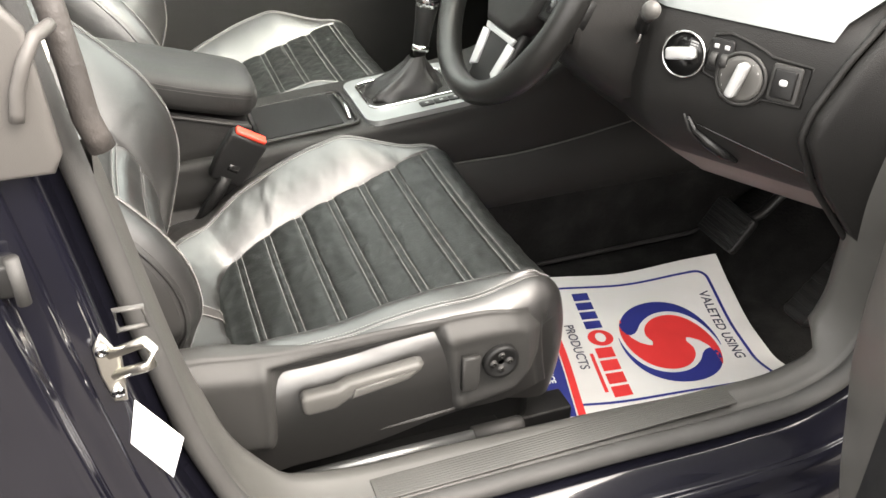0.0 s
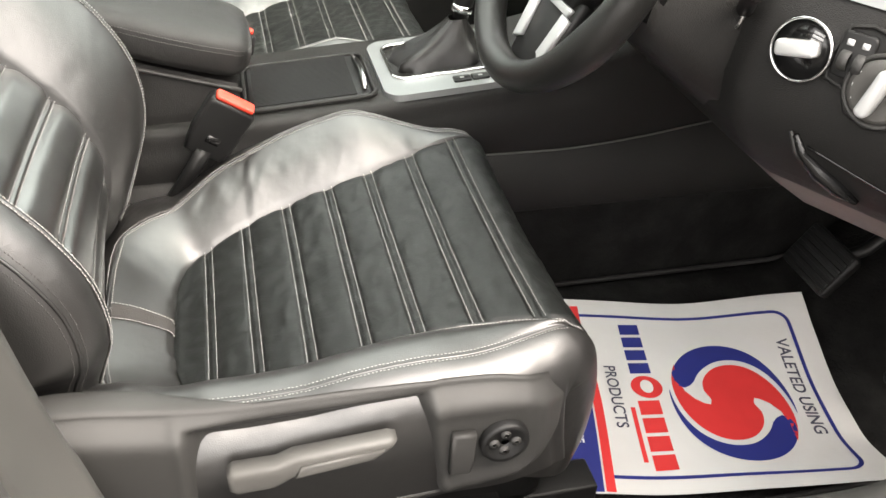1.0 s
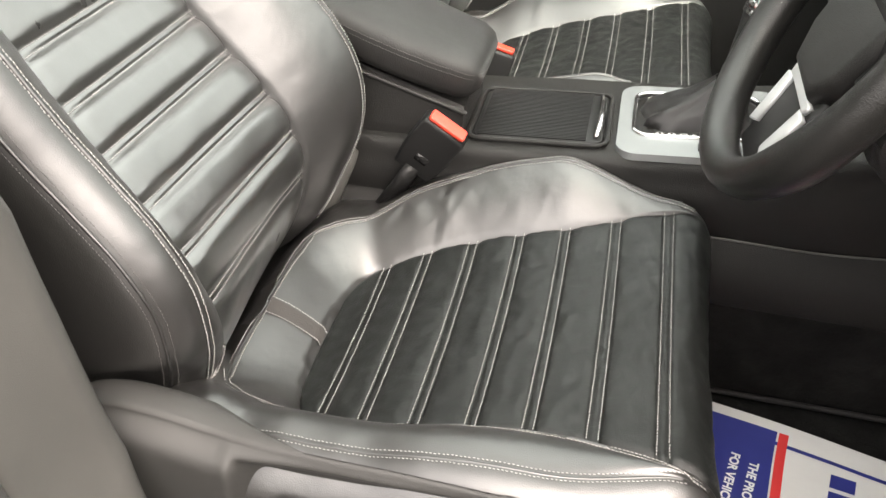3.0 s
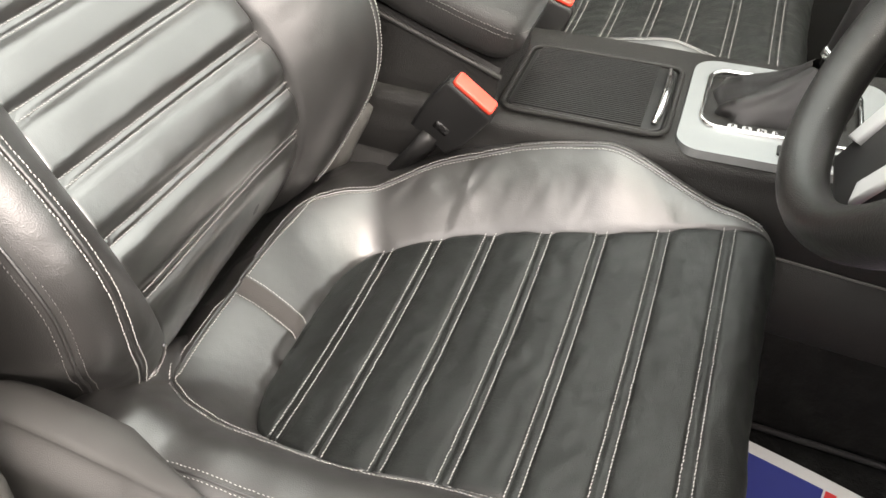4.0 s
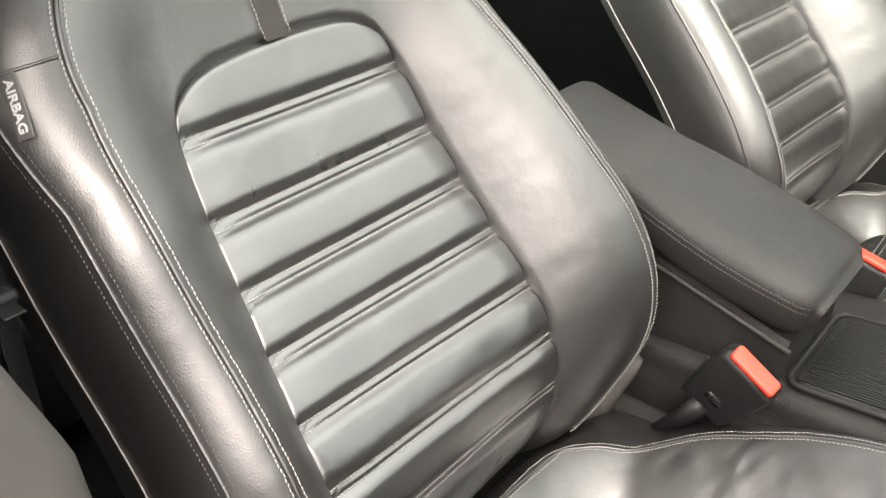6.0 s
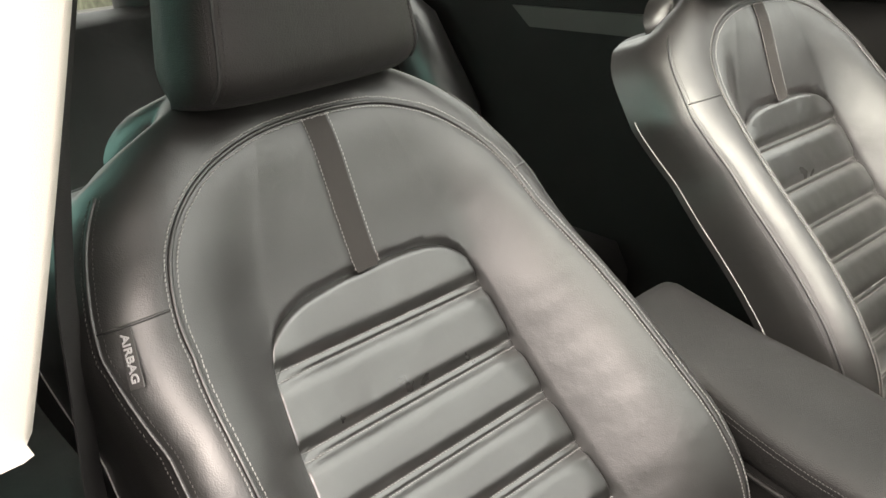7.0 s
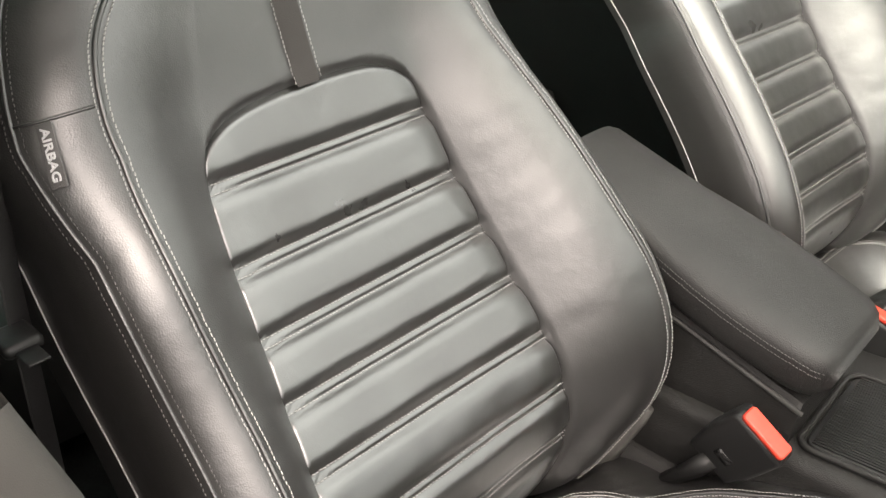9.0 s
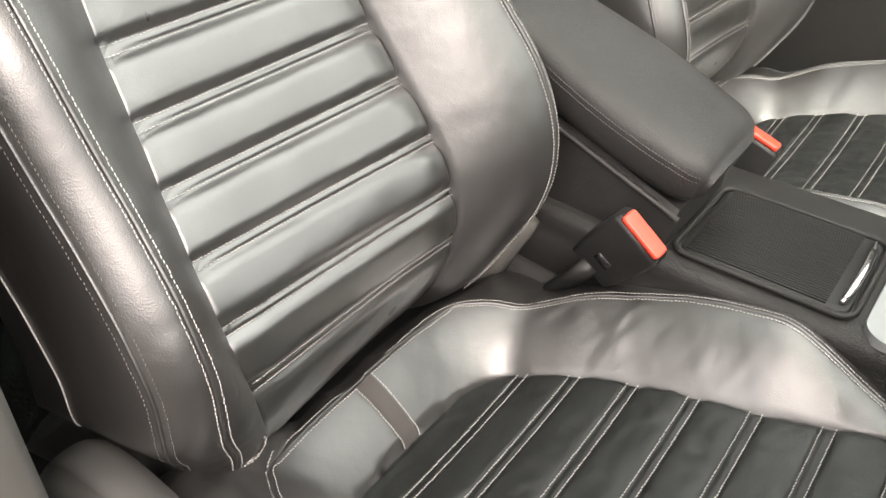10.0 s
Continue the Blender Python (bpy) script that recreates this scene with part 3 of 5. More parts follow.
    for r in RIBS:
        s = float(BACK.by_z(r))
        for k in (-1, 1):
            row = np.linspace(-panel_half(r, -1, sat) + 0.003, panel_half(r, 1, sat) - 0.003, 50)
            threads.append(stitching([bp(s + k * 0.0036 - (float(RIB_SLANT(r)) * y if sat else 0.0), y, -0.0049) for y in row], pitch=0.0034, width=0.0008))
    part("stitching", put(joined(*threads), True), THREAD, panel, kind="stuff")
    loop = lambda s, side, off=0.0, up=0.0022: bp(s, side * (loop_half(float(BACK.fz(s)), side, sat) + off), up)
    seam, cord = [], []
    s_hi = float(BACK.by_z(0.93))
    rise = {-1: np.linspace(BACK.by_z(0.54), s_hi, 120), 1: np.linspace(BACK.by_z(0.525), s_hi, 120)}
    tall = 0.141
    wide = lambda a: loop_half(0.93, a, sat)
    for off in (-0.0042, 0.0042, 0.0):
        up = 0.0022 if off else 0.0004
        arch = [bp(s_hi + (tall + off) * max(0.0, 1 - abs(a) ** 2.3) ** (1 / 2.3), a * (wide(a) + off), up) for a in np.sin(np.linspace(-math.pi / 2, math.pi / 2, 70))]
        foot = [bp(float(BACK.by_z(z)), -(panel_half(z, -1, sat) * (1 - k) + (loop_half(z, -1, sat) + off) * k), up) for z, k in ((0.566, 0.10), (0.552, 0.14), (0.541 + off * 0.6, 0.26), (0.534 + off * 0.8, 0.48), (0.532 + off * 0.8, 0.72), (0.5345 + off * 0.6, 0.90))] if sat else []
        path = foot + [loop(s, -1, off, up) for s in rise[-1]] + arch[1:-1] + [loop(s, 1, off, up) for s in rise[1][::-1]]
        if off:
            seam.append(stitching(path, width=0.0010))
        else:
            cord.append(tube(path, 0.0020, 6))
    fine = []
    for side in (-1, 1):
        span = np.linspace(BACK.by_z(0.56), BACK.by_z(1.05), 110)
        edge = lambda s: 0.80 * roll_at(float(BACK.fz(s)), side, sat)
        for off in (-0.003, 0.003):
            fine.append(stitching([loop(s, side, edge(s) + off, 0.0008) for s in span], share=0.6, width=0.0009))
        cord.append(tube([loop(s, side, edge(s), 0.0) for s in span], 0.0018, 6))
        s = float(BACK.by_z(0.965))
        cord.append(tube([loop(s, side, d, 0.0) for d in np.linspace(0.004, edge(s), 10)], 0.0012, 6))
    part("seam_stitching", put(joined(*seam), True), THREAD, backrest, kind="stuff")
    part("outer_stitching", put(joined(*fine), True), GREY_THREAD, backrest, kind="stuff")
    for side in (-1, 1):
        run = np.linspace(BACK.by_z(0.57), BACK.by_z(0.96), 60)
        pipe = [bp(s, side * (loop_half(float(BACK.fz(s)), side, sat) + roll_at(float(BACK.fz(s)), side, sat) + (0.052 + 0.02 * math.sin(math.pi * k / 59) if outer else 0.040)), 0.0) + np.array((0, side * 0.0006, 0)) for k, s in enumerate(run)]
        part("side_piping", put(tube(pipe, 0.0007, 6), True), THREAD, backrest, "pale piped seam on the side of the backrest")
    for c in cord:
        part("seam_cord", put(c, True), LEATHER, backrest)
    strip = [[bp(s, y, 0.0016) for y in (-0.012, 0, 0.012)] for s in np.linspace(hi - 0.004, s_hi + 0.138, 20)]
    tab = part("fabric_tab", put(grid(strip), True), STRIP, backrest, "charcoal woven tab with pale stitched edges")
    part("stitching", put(joined(*[stitching([bp(s, y, 0.0024) for s in np.linspace(hi - 0.002, s_hi + 0.138, 30)]) for y in (-0.0135, 0.0135)]), True), THREAD, tab, kind="stuff")
    # moulded rear of the backrest, closing the sides
    shell = []
    for s in ss:
        z = float(BACK.fz(s))
        p, q = (bp(s, side * (loop_half(z, side, sat) + roll_at(z, side, sat) + deep)) for side in (-1, 1))
        shell.append([p + (q - p) * t - np.array((0.03 * math.sin(math.pi * t) ** 0.6, 0, 0)) for t in np.linspace(0, 1, 13)])
    part("back_shell", put(grid(shell), True), BLACK_PLASTIC, backrest)

    # headrest on two posts: flat front, seams at the corners, sides turned back
    def head_ring(z):
        low, high, soft = 1.081, 1.290, 0.034
        edge = min(z - low, high - z)
        inset = soft - math.sqrt(max(0.0, soft**2 - max(0.0, soft - edge) ** 2))
        w = 0.1135 - 0.13 * (z - 1.10) - 0.35 * inset
        front, back = -0.527 - 0.10 * (z - 1.10) - inset, -0.655 + 0.05 * (z - 1.10) + inset
        half = [(front + 0.010, 0.0), (front + 0.009, 0.45 * w), (front + 0.004, 0.76 * w), (front - 0.006, 0.93 * w), (front - 0.022, 1.01 * w), (front - 0.045, 1.03 * w),
                (0.5 * (front + back), 1.0 * w), (back + 0.030, 0.90 * w), (back + 0.008, 0.68 * w), (back, 0.35 * w), (back - 0.002, 0.0)]
        ring = half + [(x, -y) for x, y in half[-2:0:-1]]
        for _ in range(2):
            ring = [p for q, r in zip(ring, ring[1:] + ring[:1]) for p in ((0.75 * q[0] + 0.25 * r[0], 0.75 * q[1] + 0.25 * r[1]), (0.25 * q[0] + 0.75 * r[0], 0.25 * q[1] + 0.75 * r[1]))]
        return [(x, y + 0.004, z) for x, y in ring]

    levels = np.r_[1.0822, 1.083, 1.085, 1.089, 1.095, 1.102, np.linspace(1.11, 1.26, 12), 1.27, 1.278, 1.284, 1.288, 1.2898]
    rings = [head_ring(z) for z in levels]
    v, f = grid(rings, close_v=True)
    n = len(rings[0])
    f = [q[::-1] for q in f] + [list(range(n)), [len(v) - n + k for k in range(n)][::-1]]
    head = part("headrest", put((v, f), True), PAD_LEATHER, seat)
    rest_seam = []
    for side in (-1, 1):
        for off in (-0.0042, 0.0, 0.0042):
            line = []
            for z in np.linspace(1.090, 1.280, 50):
                w = 0.1135 - 0.13 * (z - 1.10)
                ring = [q for q in head_ring(z) if q[0] > -0.585 and side * (q[1] - 0.004) > 0.02]
                x = np.interp(0.90 * w + off, *zip(*sorted((side * (q[1] - 0.004), q[0]) for q in ring)))
                line.append((float(x) + 0.0008, side * (0.90 * w + off) + 0.004, z))
            if off:
                rest_seam.append(stitching(line, width=0.0011))
            else:
                part("seam_cord", put(tube(line, 0.0016, 6), True), DARK_THREAD, head)
    part("seam_stitching", put(joined(*rest_seam), True), BELT, head, kind="stuff")
    for side in (-1, 1):
        y = side * 0.062 - 0.004
        part("headrest_post", put(tube([(-0.612, y, 1.04), (-0.604, y, 1.13)], 0.006, 12), True), CHROME, seat)
        part("post_collar", put(lathe([(0.014, 0), (0.014, 0.005), (0.009, 0.008)], Matrix.Translation((-0.590, y, 1.086)) @ Matrix.Rotation(radians(-8), 4, "Y"), 20), True), CHROME, seat)

    # hinge cover between backrest and cushion on the inner side
    part("hinge_cover", put(tube([(-0.335, 0.235, 0.470), (-0.318, 0.240, 0.515), (-0.300, 0.243, 0.548), (-0.290, 0.243, 0.565)], [0.030, 0.026, 0.020, 0.012], 14, flat=0.7)), LEVER, seat)
    # floor frame and rails
    for side in (-1, 1):
        part("seat_rail", put(box(-0.36, 0.20, side * 0.205 - 0.022, side * 0.205 + 0.022, 0.300, 0.345, 0.004)), BLACK_PLASTIC, seat)
    part("seat_base", put(box(-0.34, 0.130, -0.235, 0.235, 0.345, 0.415, 0.02)), BLACK_PLASTIC, seat)

    if outer:
        # moulded shield with the controls, on the door side
        def shield_edge(x):
            return curve([-0.42, -0.41, -0.395, -0.37, -0.34, -0.30, -0.25, -0.18, -0.08, 0.0, 0.06, 0.105, 0.135], [0.505, 0.540, 0.570, 0.594, 0.603, 0.602, 0.594, 0.588, 0.587, 0.584, 0.578, 0.560, 0.53])(x)

        def low_edge(x):
            return curve([-0.42, -0.38, -0.28, -0.20, -0.084, -0.01, 0.05, 0.086, 0.110, 0.135], [0.485, 0.47, 0.455, 0.445, 0.434, 0.437, 0.444, 0.456, 0.478, 0.51])(x)

        def shield_y(x, z):
            t_, b_ = float(shield_edge(x)), float(low_edge(x))
            v = (z - b_) / (t_ - b_)
            roll = 0.020 * math.exp(-((1 - v) / 0.09) ** 2) + 0.020 * math.exp(-(v / 0.10) ** 2)
            fwd = 0.055 * max(0.0, (x - 0.070) / 0.068) ** 2.0
            left, right = -0.220 - 0.10 * (0.505 - z) * (1 if z < 0.505 else 0), -0.020 + 0.12 * (0.560 - z)
            low, high = 0.457 + 0.02 * (x + 0.1), 0.573
            d = max((left - x), (x - right), (low - z), (z - high)) / 0.006
            pocket = 0.026 / (1 + math.exp(min(40, d * 1.6)))
            rim = -0.0035 * math.exp(-((d - 1.5) / 1.2) ** 2)
            plate = max(-0.012 - x, x - 0.086, 0.474 - z, z - 0.556) / 0.006
            step = 0.004 / (1 + math.exp(min(40, plate * 1.6)))
            return -0.291 + roll + fwd + pocket + rim + step

        face = []
        for x in np.linspace(-0.42, 0.138, 150):
            t_, b_ = float(shield_edge(x)), float(low_edge(x))
            line = [(x, shield_y(x, b_ + (t_ - b_) * v), b_ + (t_ - b_) * v) for v in np.linspace(0, 1, 80)]
            ledge = 0.034 * min(1.0, max(0.0, (-0.17 - x) / 0.09))
            line += [(x, line[79][1] + ledge * k + 0.001 * j, t_ + 0.5 * ledge * k * (0.5 - k) + 0.001 * j) for j, k in ((1, 0.15), (2, 0.35), (3, 0.6), (3, 0.8), (2, 1.0))]
            face.append(line)
        part("side_shield", put(grid(face)), PLASTIC, seat, "charcoal plastic seat side shield with recessed lever pocket")
        m = frame_of((-0.127, -0.289, 0.536), (1, 0, 0.03), (0, 0, 1))
        grip = prism([(-0.068, -0.012), (-0.062, -0.017), (-0.030, -0.017), (-0.014, -0.008), (0.058, -0.002), (0.074, 0.008), (0.078, 0.016), (0.070, 0.019), (-0.012, 0.016), (-0.026, 0.010), (-0.062, 0.011), (-0.068, 0.007)], 0.016, m, 0.005, 3)
        lever = part("recline_lever", put(grip), LEVER, seat, "grey plastic lever with rounded grip")
        part("lever_ridge", put(prism([(-0.012, -0.004), (0.056, 0.003), (0.066, 0.012), (-0.006, 0.008)], 0.004, m @ Matrix.Translation((0, 0, 0.0155)), 0.0015)), LEVER, lever)
        part("lever_slot", put(prism(round_rect(0.056, 0.012, 0.005), 0.003, frame_of((-0.142, -0.2735, 0.478), (1, 0, 0.03), (0, -0.25, 1)), 0.0005)), GLOSS_BLACK, seat, "dark slot in the shield")
        part("height_button", put(prism([(-0.012, -0.024), (0.008, -0.026), (0.011, -0.012), (0.012, 0.024), (-0.010, 0.026)], 0.009, frame_of((0.013, -0.2885, 0.514), (1, 0, 0), (-0.12, 0, 1)), 0.003, 3)), PLASTIC, seat, "tapered rocker button")
        knob_m = frame_of((0.053, -0.2885, 0.521), (1, 0, 0), (0, 0, 1))
        knob = part("lumbar_knob", put(lathe([(0.0235, 0), (0.0235, 0.006), (0.022, 0.009), (0.018, 0.0085), (0.015, 0.006), (0.004, 0.005)], knob_m, 36)), BLACK_PLASTIC, seat, "round black lumbar control with four pads")
        for k in range(4):
            a = math.pi / 2 * k
            part("control_pad", put(lathe([(0.0052, 0), (0.0048, 0.0022), (0.002, 0.003)], knob_m @ Matrix.Translation((0.0105 * math.cos(a), 0.0105 * math.sin(a), 0.0052)), 14)), PLASTIC, knob)
        part("rail_tube", put(tube([(-0.23, -0.272, 0.392), (0.035, -0.270, 0.384)], 0.0085, 12)), ALU, seat, "grey metal seat rail tube")
        part("rail_cap", put(tube([(0.028, -0.270, 0.384), (0.095, -0.268, 0.381), (0.100, -0.268, 0.381)], [0.0125, 0.0125, 0.010], 16)), PLASTIC, seat, "grey plastic rail end cap")
        part("rail_cover", put(box(-0.30, 0.075, -0.262, -0.228, 0.300, 0.376, 0.003)), BLACK_PLASTIC, seat)
        tag_at = loop(float(BACK.by_z(0.945)), -1, 0.037, 0.004)
        up = loop(float(BACK.by_z(0.98)), -1, 0.037, 0.0) - loop(float(BACK.by_z(0.91)), -1, 0.037, 0.0)
        m = tilt @ frame_of(tag_at, -up, (0.75, 0.25, 0.1))
        tag = part("airbag_tag", put(prism(round_rect(0.040, 0.013, 0.001, 2), 0.0012, m, 0.0003)), TAG, seat, "grey woven airbag tag in the side seam")
        lettering("tag_lettering", "AIRBAG", 0.0095, Matrix.Translation((x0, y0, 0)) @ m @ Matrix.Translation((0, 0, 0.0016)), WHITE_INK, tag, bold=0.0002)
    return seat


driver_seat = car_seat(0.0, 0.0, 1, 3.0, "black leather driver's seat with pale stitching and power controls", True, 1.0)
passenger_seat = car_seat(0.018, 0.713, -1, 4.0, "black leather passenger seat with pale stitching", False)


# ---- yard and car shell ----
def slab(name, x0, x1, y0, y1, z0, z1, mat, label, category="floor", bevel=0.0):
    return solid(name, box(x0, x1, y0, y1, z0, z1, bevel), mat, label, category, kind="structure", smooth=False)


ground = slab("ground", -300, 300, -300, 300, -0.5, 0.0, CONCRETE, "grey worn tarmac yard under the car", "ground")
floor = slab("floor", -2.1, 1.0, -0.33, 1.06, 0.20, 0.262, CARPET, "black carpeted car floor")

OPENING = [(-0.445, 1.34), (-0.41, 1.22), (-0.372, 1.05), (-0.350, 0.90), (-0.330, 0.745), (-0.303, 0.60), (-0.275, 0.525), (-0.235, 0.482), (-0.17, 0.465), (-0.05, 0.462),
           (0.15, 0.458), (0.33, 0.452), (0.42, 0.458), (0.475, 0.482), (0.503, 0.53), (0.508, 0.60), (0.505, 0.70), (0.53, 0.82), (0.60, 0.96), (0.74, 1.10), (0.90, 1.20)]


def swept(section, offset=0.0, lean=True, start=0, stop=None, rows=150):
    """A closed section (inwards, y) carried round the door opening; inwards is towards the opening's middle."""
    pts = np.array(OPENING)
    d = np.r_[0, np.cumsum(np.linalg.norm(np.diff(pts, axis=0), axis=1))]
    fx, fz = curve(d, pts[:, 0]), curve(d, pts[:, 1])
    s = np.linspace(d[start], d[stop if stop else -1], rows)
    out = []
    for k in s:
        tx, tz = fx(k + 1e-3) - fx(k - 1e-3), fz(k + 1e-3) - fz(k - 1e-3)
        n = math.hypot(tx, tz)
        nx, nz = -tz / n, tx / n
        x, z = float(fx(k)), float(fz(k))
        dy = max(0.0, z - 0.98) * 0.42 if lean else 0.0
        out.append([(x + nx * (i + offset), y + dy, z + nz * (i + offset)) for i, y in section])
    return grid(out, close_v=True)


trim = solid("door_frame_trim", swept([(0.0, -0.327), (0.004, -0.334), (0.006, -0.350), (0.004, -0.352), (0.005, -0.400), (0.001, -0.412), (-0.045, -0.415), (-0.10, -0.38), (-0.10, -0.325), (-0.03, -0.325)], start=3),
             SILL_PLASTIC, "charcoal plastic sill and pillar trim round the door opening", "trim", kind="structure")
for v in trim.data.vertices:
    if v.co.y > -0.36 and v.co.x > -0.26:
        v.co.y -= (0.014 + 0.036 * min(1.0, max(0.0, v.co.x + 0.20))) * min(1.0, max(0.0, (0.50 - v.co.z) / 0.02))
for v in trim.data.vertices:
    if v.co.y > -0.36 and v.co.x < -0.2:
        v.co.y += 0.021 * min(1.0, max(0.0, (v.co.z - 0.50) / 0.10)) * min(1.0, max(0.0, (0.90 - v.co.z) / 0.08))
seal = solid("door_seal", swept([(-0.002 + 0.010 * math.cos(a), -0.422 + 0.013 * math.sin(a)) for a in np.linspace(0, 2 * math.pi, 13)[:-1]]),
             RUBBER, "charcoal rubber door seal round the opening", "door seal", kind="structure")
body_side = solid("body_side", swept([(-0.012, -0.425), (-0.030, -0.440), (-0.033, -0.456), (-0.040, -0.460), (-0.044, -0.470), (-0.042, -0.480), (-0.050, -0.484), (-0.062, -0.486), (-0.068, -0.494), (-0.066, -0.502), (-0.078, -0.508), (-0.095, -0.510), (-0.16, -0.520), (-0.26, -0.515), (-0.27, -0.40), (-0.10, -0.36)]),
                  PAINT, "glossy black painted sill and pillars", "car body", kind="structure")
# ribbed tread on the sill
tread = solid("sill_tread", joined(box(-0.14, 0.325, -0.408, -0.374, 0.4655, 0.4685, 0.001), *[box(-0.135, 0.32, -0.4055 + 0.0035 * k, -0.4040 + 0.0035 * k, 0.468, 0.4688, 0.0002, 1) for k in range(9)]),
              SILL_PLASTIC, "ribbed charcoal tread strip on the sill", "trim", kind="structure")

# open in the middle for the added roof glass
roof = solid("ceiling", joined(box(-1.75, -0.50, -0.235, 0.935, 1.335, 1.37, 0.01), box(0.395, 0.42, -0.235, 0.935, 1.335, 1.37, 0.01), box(-0.50, 0.395, -0.235, -0.06, 1.335, 1.37, 0.01), box(-0.50, 0.395, 0.80, 0.935, 1.335, 1.37, 0.01)),
             HEADLINER, "light grey headlining round the added glass roof panel", "ceiling", kind="structure", smooth=False)


def sheet(name, corners, thick, mat, label, category):
    a, b, c, d = (Vector(p) for p in corners)
    n = (b - a).cross(d - a).normalized() * thick
    verts = [a, b, c, d, a + n, b + n, c + n, d + n]
    faces = [(0, 1, 2, 3), (7, 6, 5, 4), (0, 4, 5, 1), (1, 5, 6, 2), (2, 6, 7, 3), (3, 7, 4, 0)]
    ob = solid(name, (verts, faces), mat, label, category, kind="structure", smooth=False)
    if category == "window":
        ob.visible_shadow = False
    return ob


# far side: doors, glass and posts
far_door = sheet("far_door_panel", [(-1.75, 1.06, 0.262), (0.95, 1.06, 0.262), (0.95, 1.06, 1.035), (-1.75, 1.06, 1.080)], -0.05, DASH, "black inner panels of the far doors", "door panel")
far_ledge = solid("far_door_ledge", tube([(-1.75, 1.045, 1.075), (-1.2, 1.045, 1.064), (-0.6, 1.045, 1.043), (0.5, 1.045, 1.025), (0.95, 1.045, 1.02)], 0.022, 12), DASH, "soft black ledge under the far windows", "trim", kind="structure")
far_strip = sheet("far_door_strip", [(-1.262, 1.056, 0.998), (-0.62, 1.056, 0.975), (-0.62, 1.056, 0.930), (-1.215, 1.056, 0.953)], -0.006, LEVER, "dull grey strip on the far rear door", "trim")
glass_panes = []
for k, (x0, x1) in enumerate(((-1.62, -1.20), (-1.165, -0.60), (-0.48, 0.55))):
    pane = sheet("window_%d" % (k + 1), [(x0, 1.07, 1.03), (x1, 1.07, 1.03), (min(x1, 0.30), 0.93, 1.335), (max(x0, -1.5), 0.93, 1.335)], 0.004, GLASS, "green-tinted side window", "window")
    glass_panes.append(pane)
sheet("far_rear_post", [(-1.195, 1.072, 1.05), (-1.165, 1.072, 1.05), (-1.20, 0.93, 1.335), (-1.235, 0.93, 1.335)], 0.02, GLOSS_BLACK, "black post between the far rear panes", "trim")
sheet("far_middle_post", [(-0.60, 1.055, 1.02), (-0.48, 1.055, 1.02), (-0.53, 0.915, 1.335), (-0.63, 0.915, 1.335)], -0.03, PALE_TRIM, "cream upper pillar trim", "pillar")
sheet("far_front_post", [(0.55, 1.06, 1.02), (0.66, 1.06, 1.02), (0.42, 0.92, 1.335), (0.30, 0.92, 1.335)], -0.03, PALE_TRIM, "cream windscreen pillar trim", "pillar")
sheet("windscreen_header", [(0.41, -0.2, 1.345), (0.41, 0.92, 1.345), (0.46, 0.92, 1.32), (0.46, -0.2, 1.32)], 0.02, HEADLINER, "light grey edge over the windscreen", "ceiling")
windscreen = sheet("window_4", [(0.46, -0.17, 1.325), (0.46, 0.90, 1.325), (1.15, 1.02, 0.95), (1.15, -0.28, 0.95)], 0.004, GLASS, "sloping tinted windscreen", "window")
bulkhead = slab("bulkhead", 0.93, 1.0, -0.40, 1.10, 0.2, 0.95, CARPET, "black carpeted bulkhead in front of the pedals", "wall")

# roof glass is assumed and out of view; it lets sky onto the seats
sheet("window_7", [(-0.50, -0.06, 1.360), (0.395, -0.06, 1.360), (0.395, 0.80, 1.360), (-0.50, 0.80, 1.360)], 0.004, ROOF_GLASS, "unseen glass roof panel, added for sky light from above", "window")

# rear of the cabin
near_rear = sheet("near_rear_door_panel", [(-1.75, -0.34, 0.262), (-0.52, -0.34, 0.262), (-0.52, -0.34, 1.02), (-1.75, -0.34, 1.06)], 0.05, DASH, "black inner panel of the near rear door", "door panel")
near_rear_glass = sheet("window_5", [(-1.70, -0.36, 1.04), (-0.56, -0.36, 1.02), (-0.60, -0.22, 1.335), (-1.5, -0.22, 1.335)], 0.004, REAR_GLASS, "green-tinted near rear window", "window")
rear_wall = slab("rear_wall", -1.80, -1.75, -0.36, 1.08, 0.2, 1.02, DASH, "black panel behind the rear bench", "wall")
parcel = slab("parcel_shelf", -2.3, -1.70, -0.36, 1.08, 0.985, 1.02, DASH, "black parcel shelf under the rear window", "shelf")
rear_window = sheet("window_6", [(-1.75, -0.15, 1.335), (-2.35, -0.25, 1.02), (-2.35, 0.97, 1.02), (-1.75, 0.87, 1.335)], 0.004, GLASS, "sloping tinted rear window", "window")


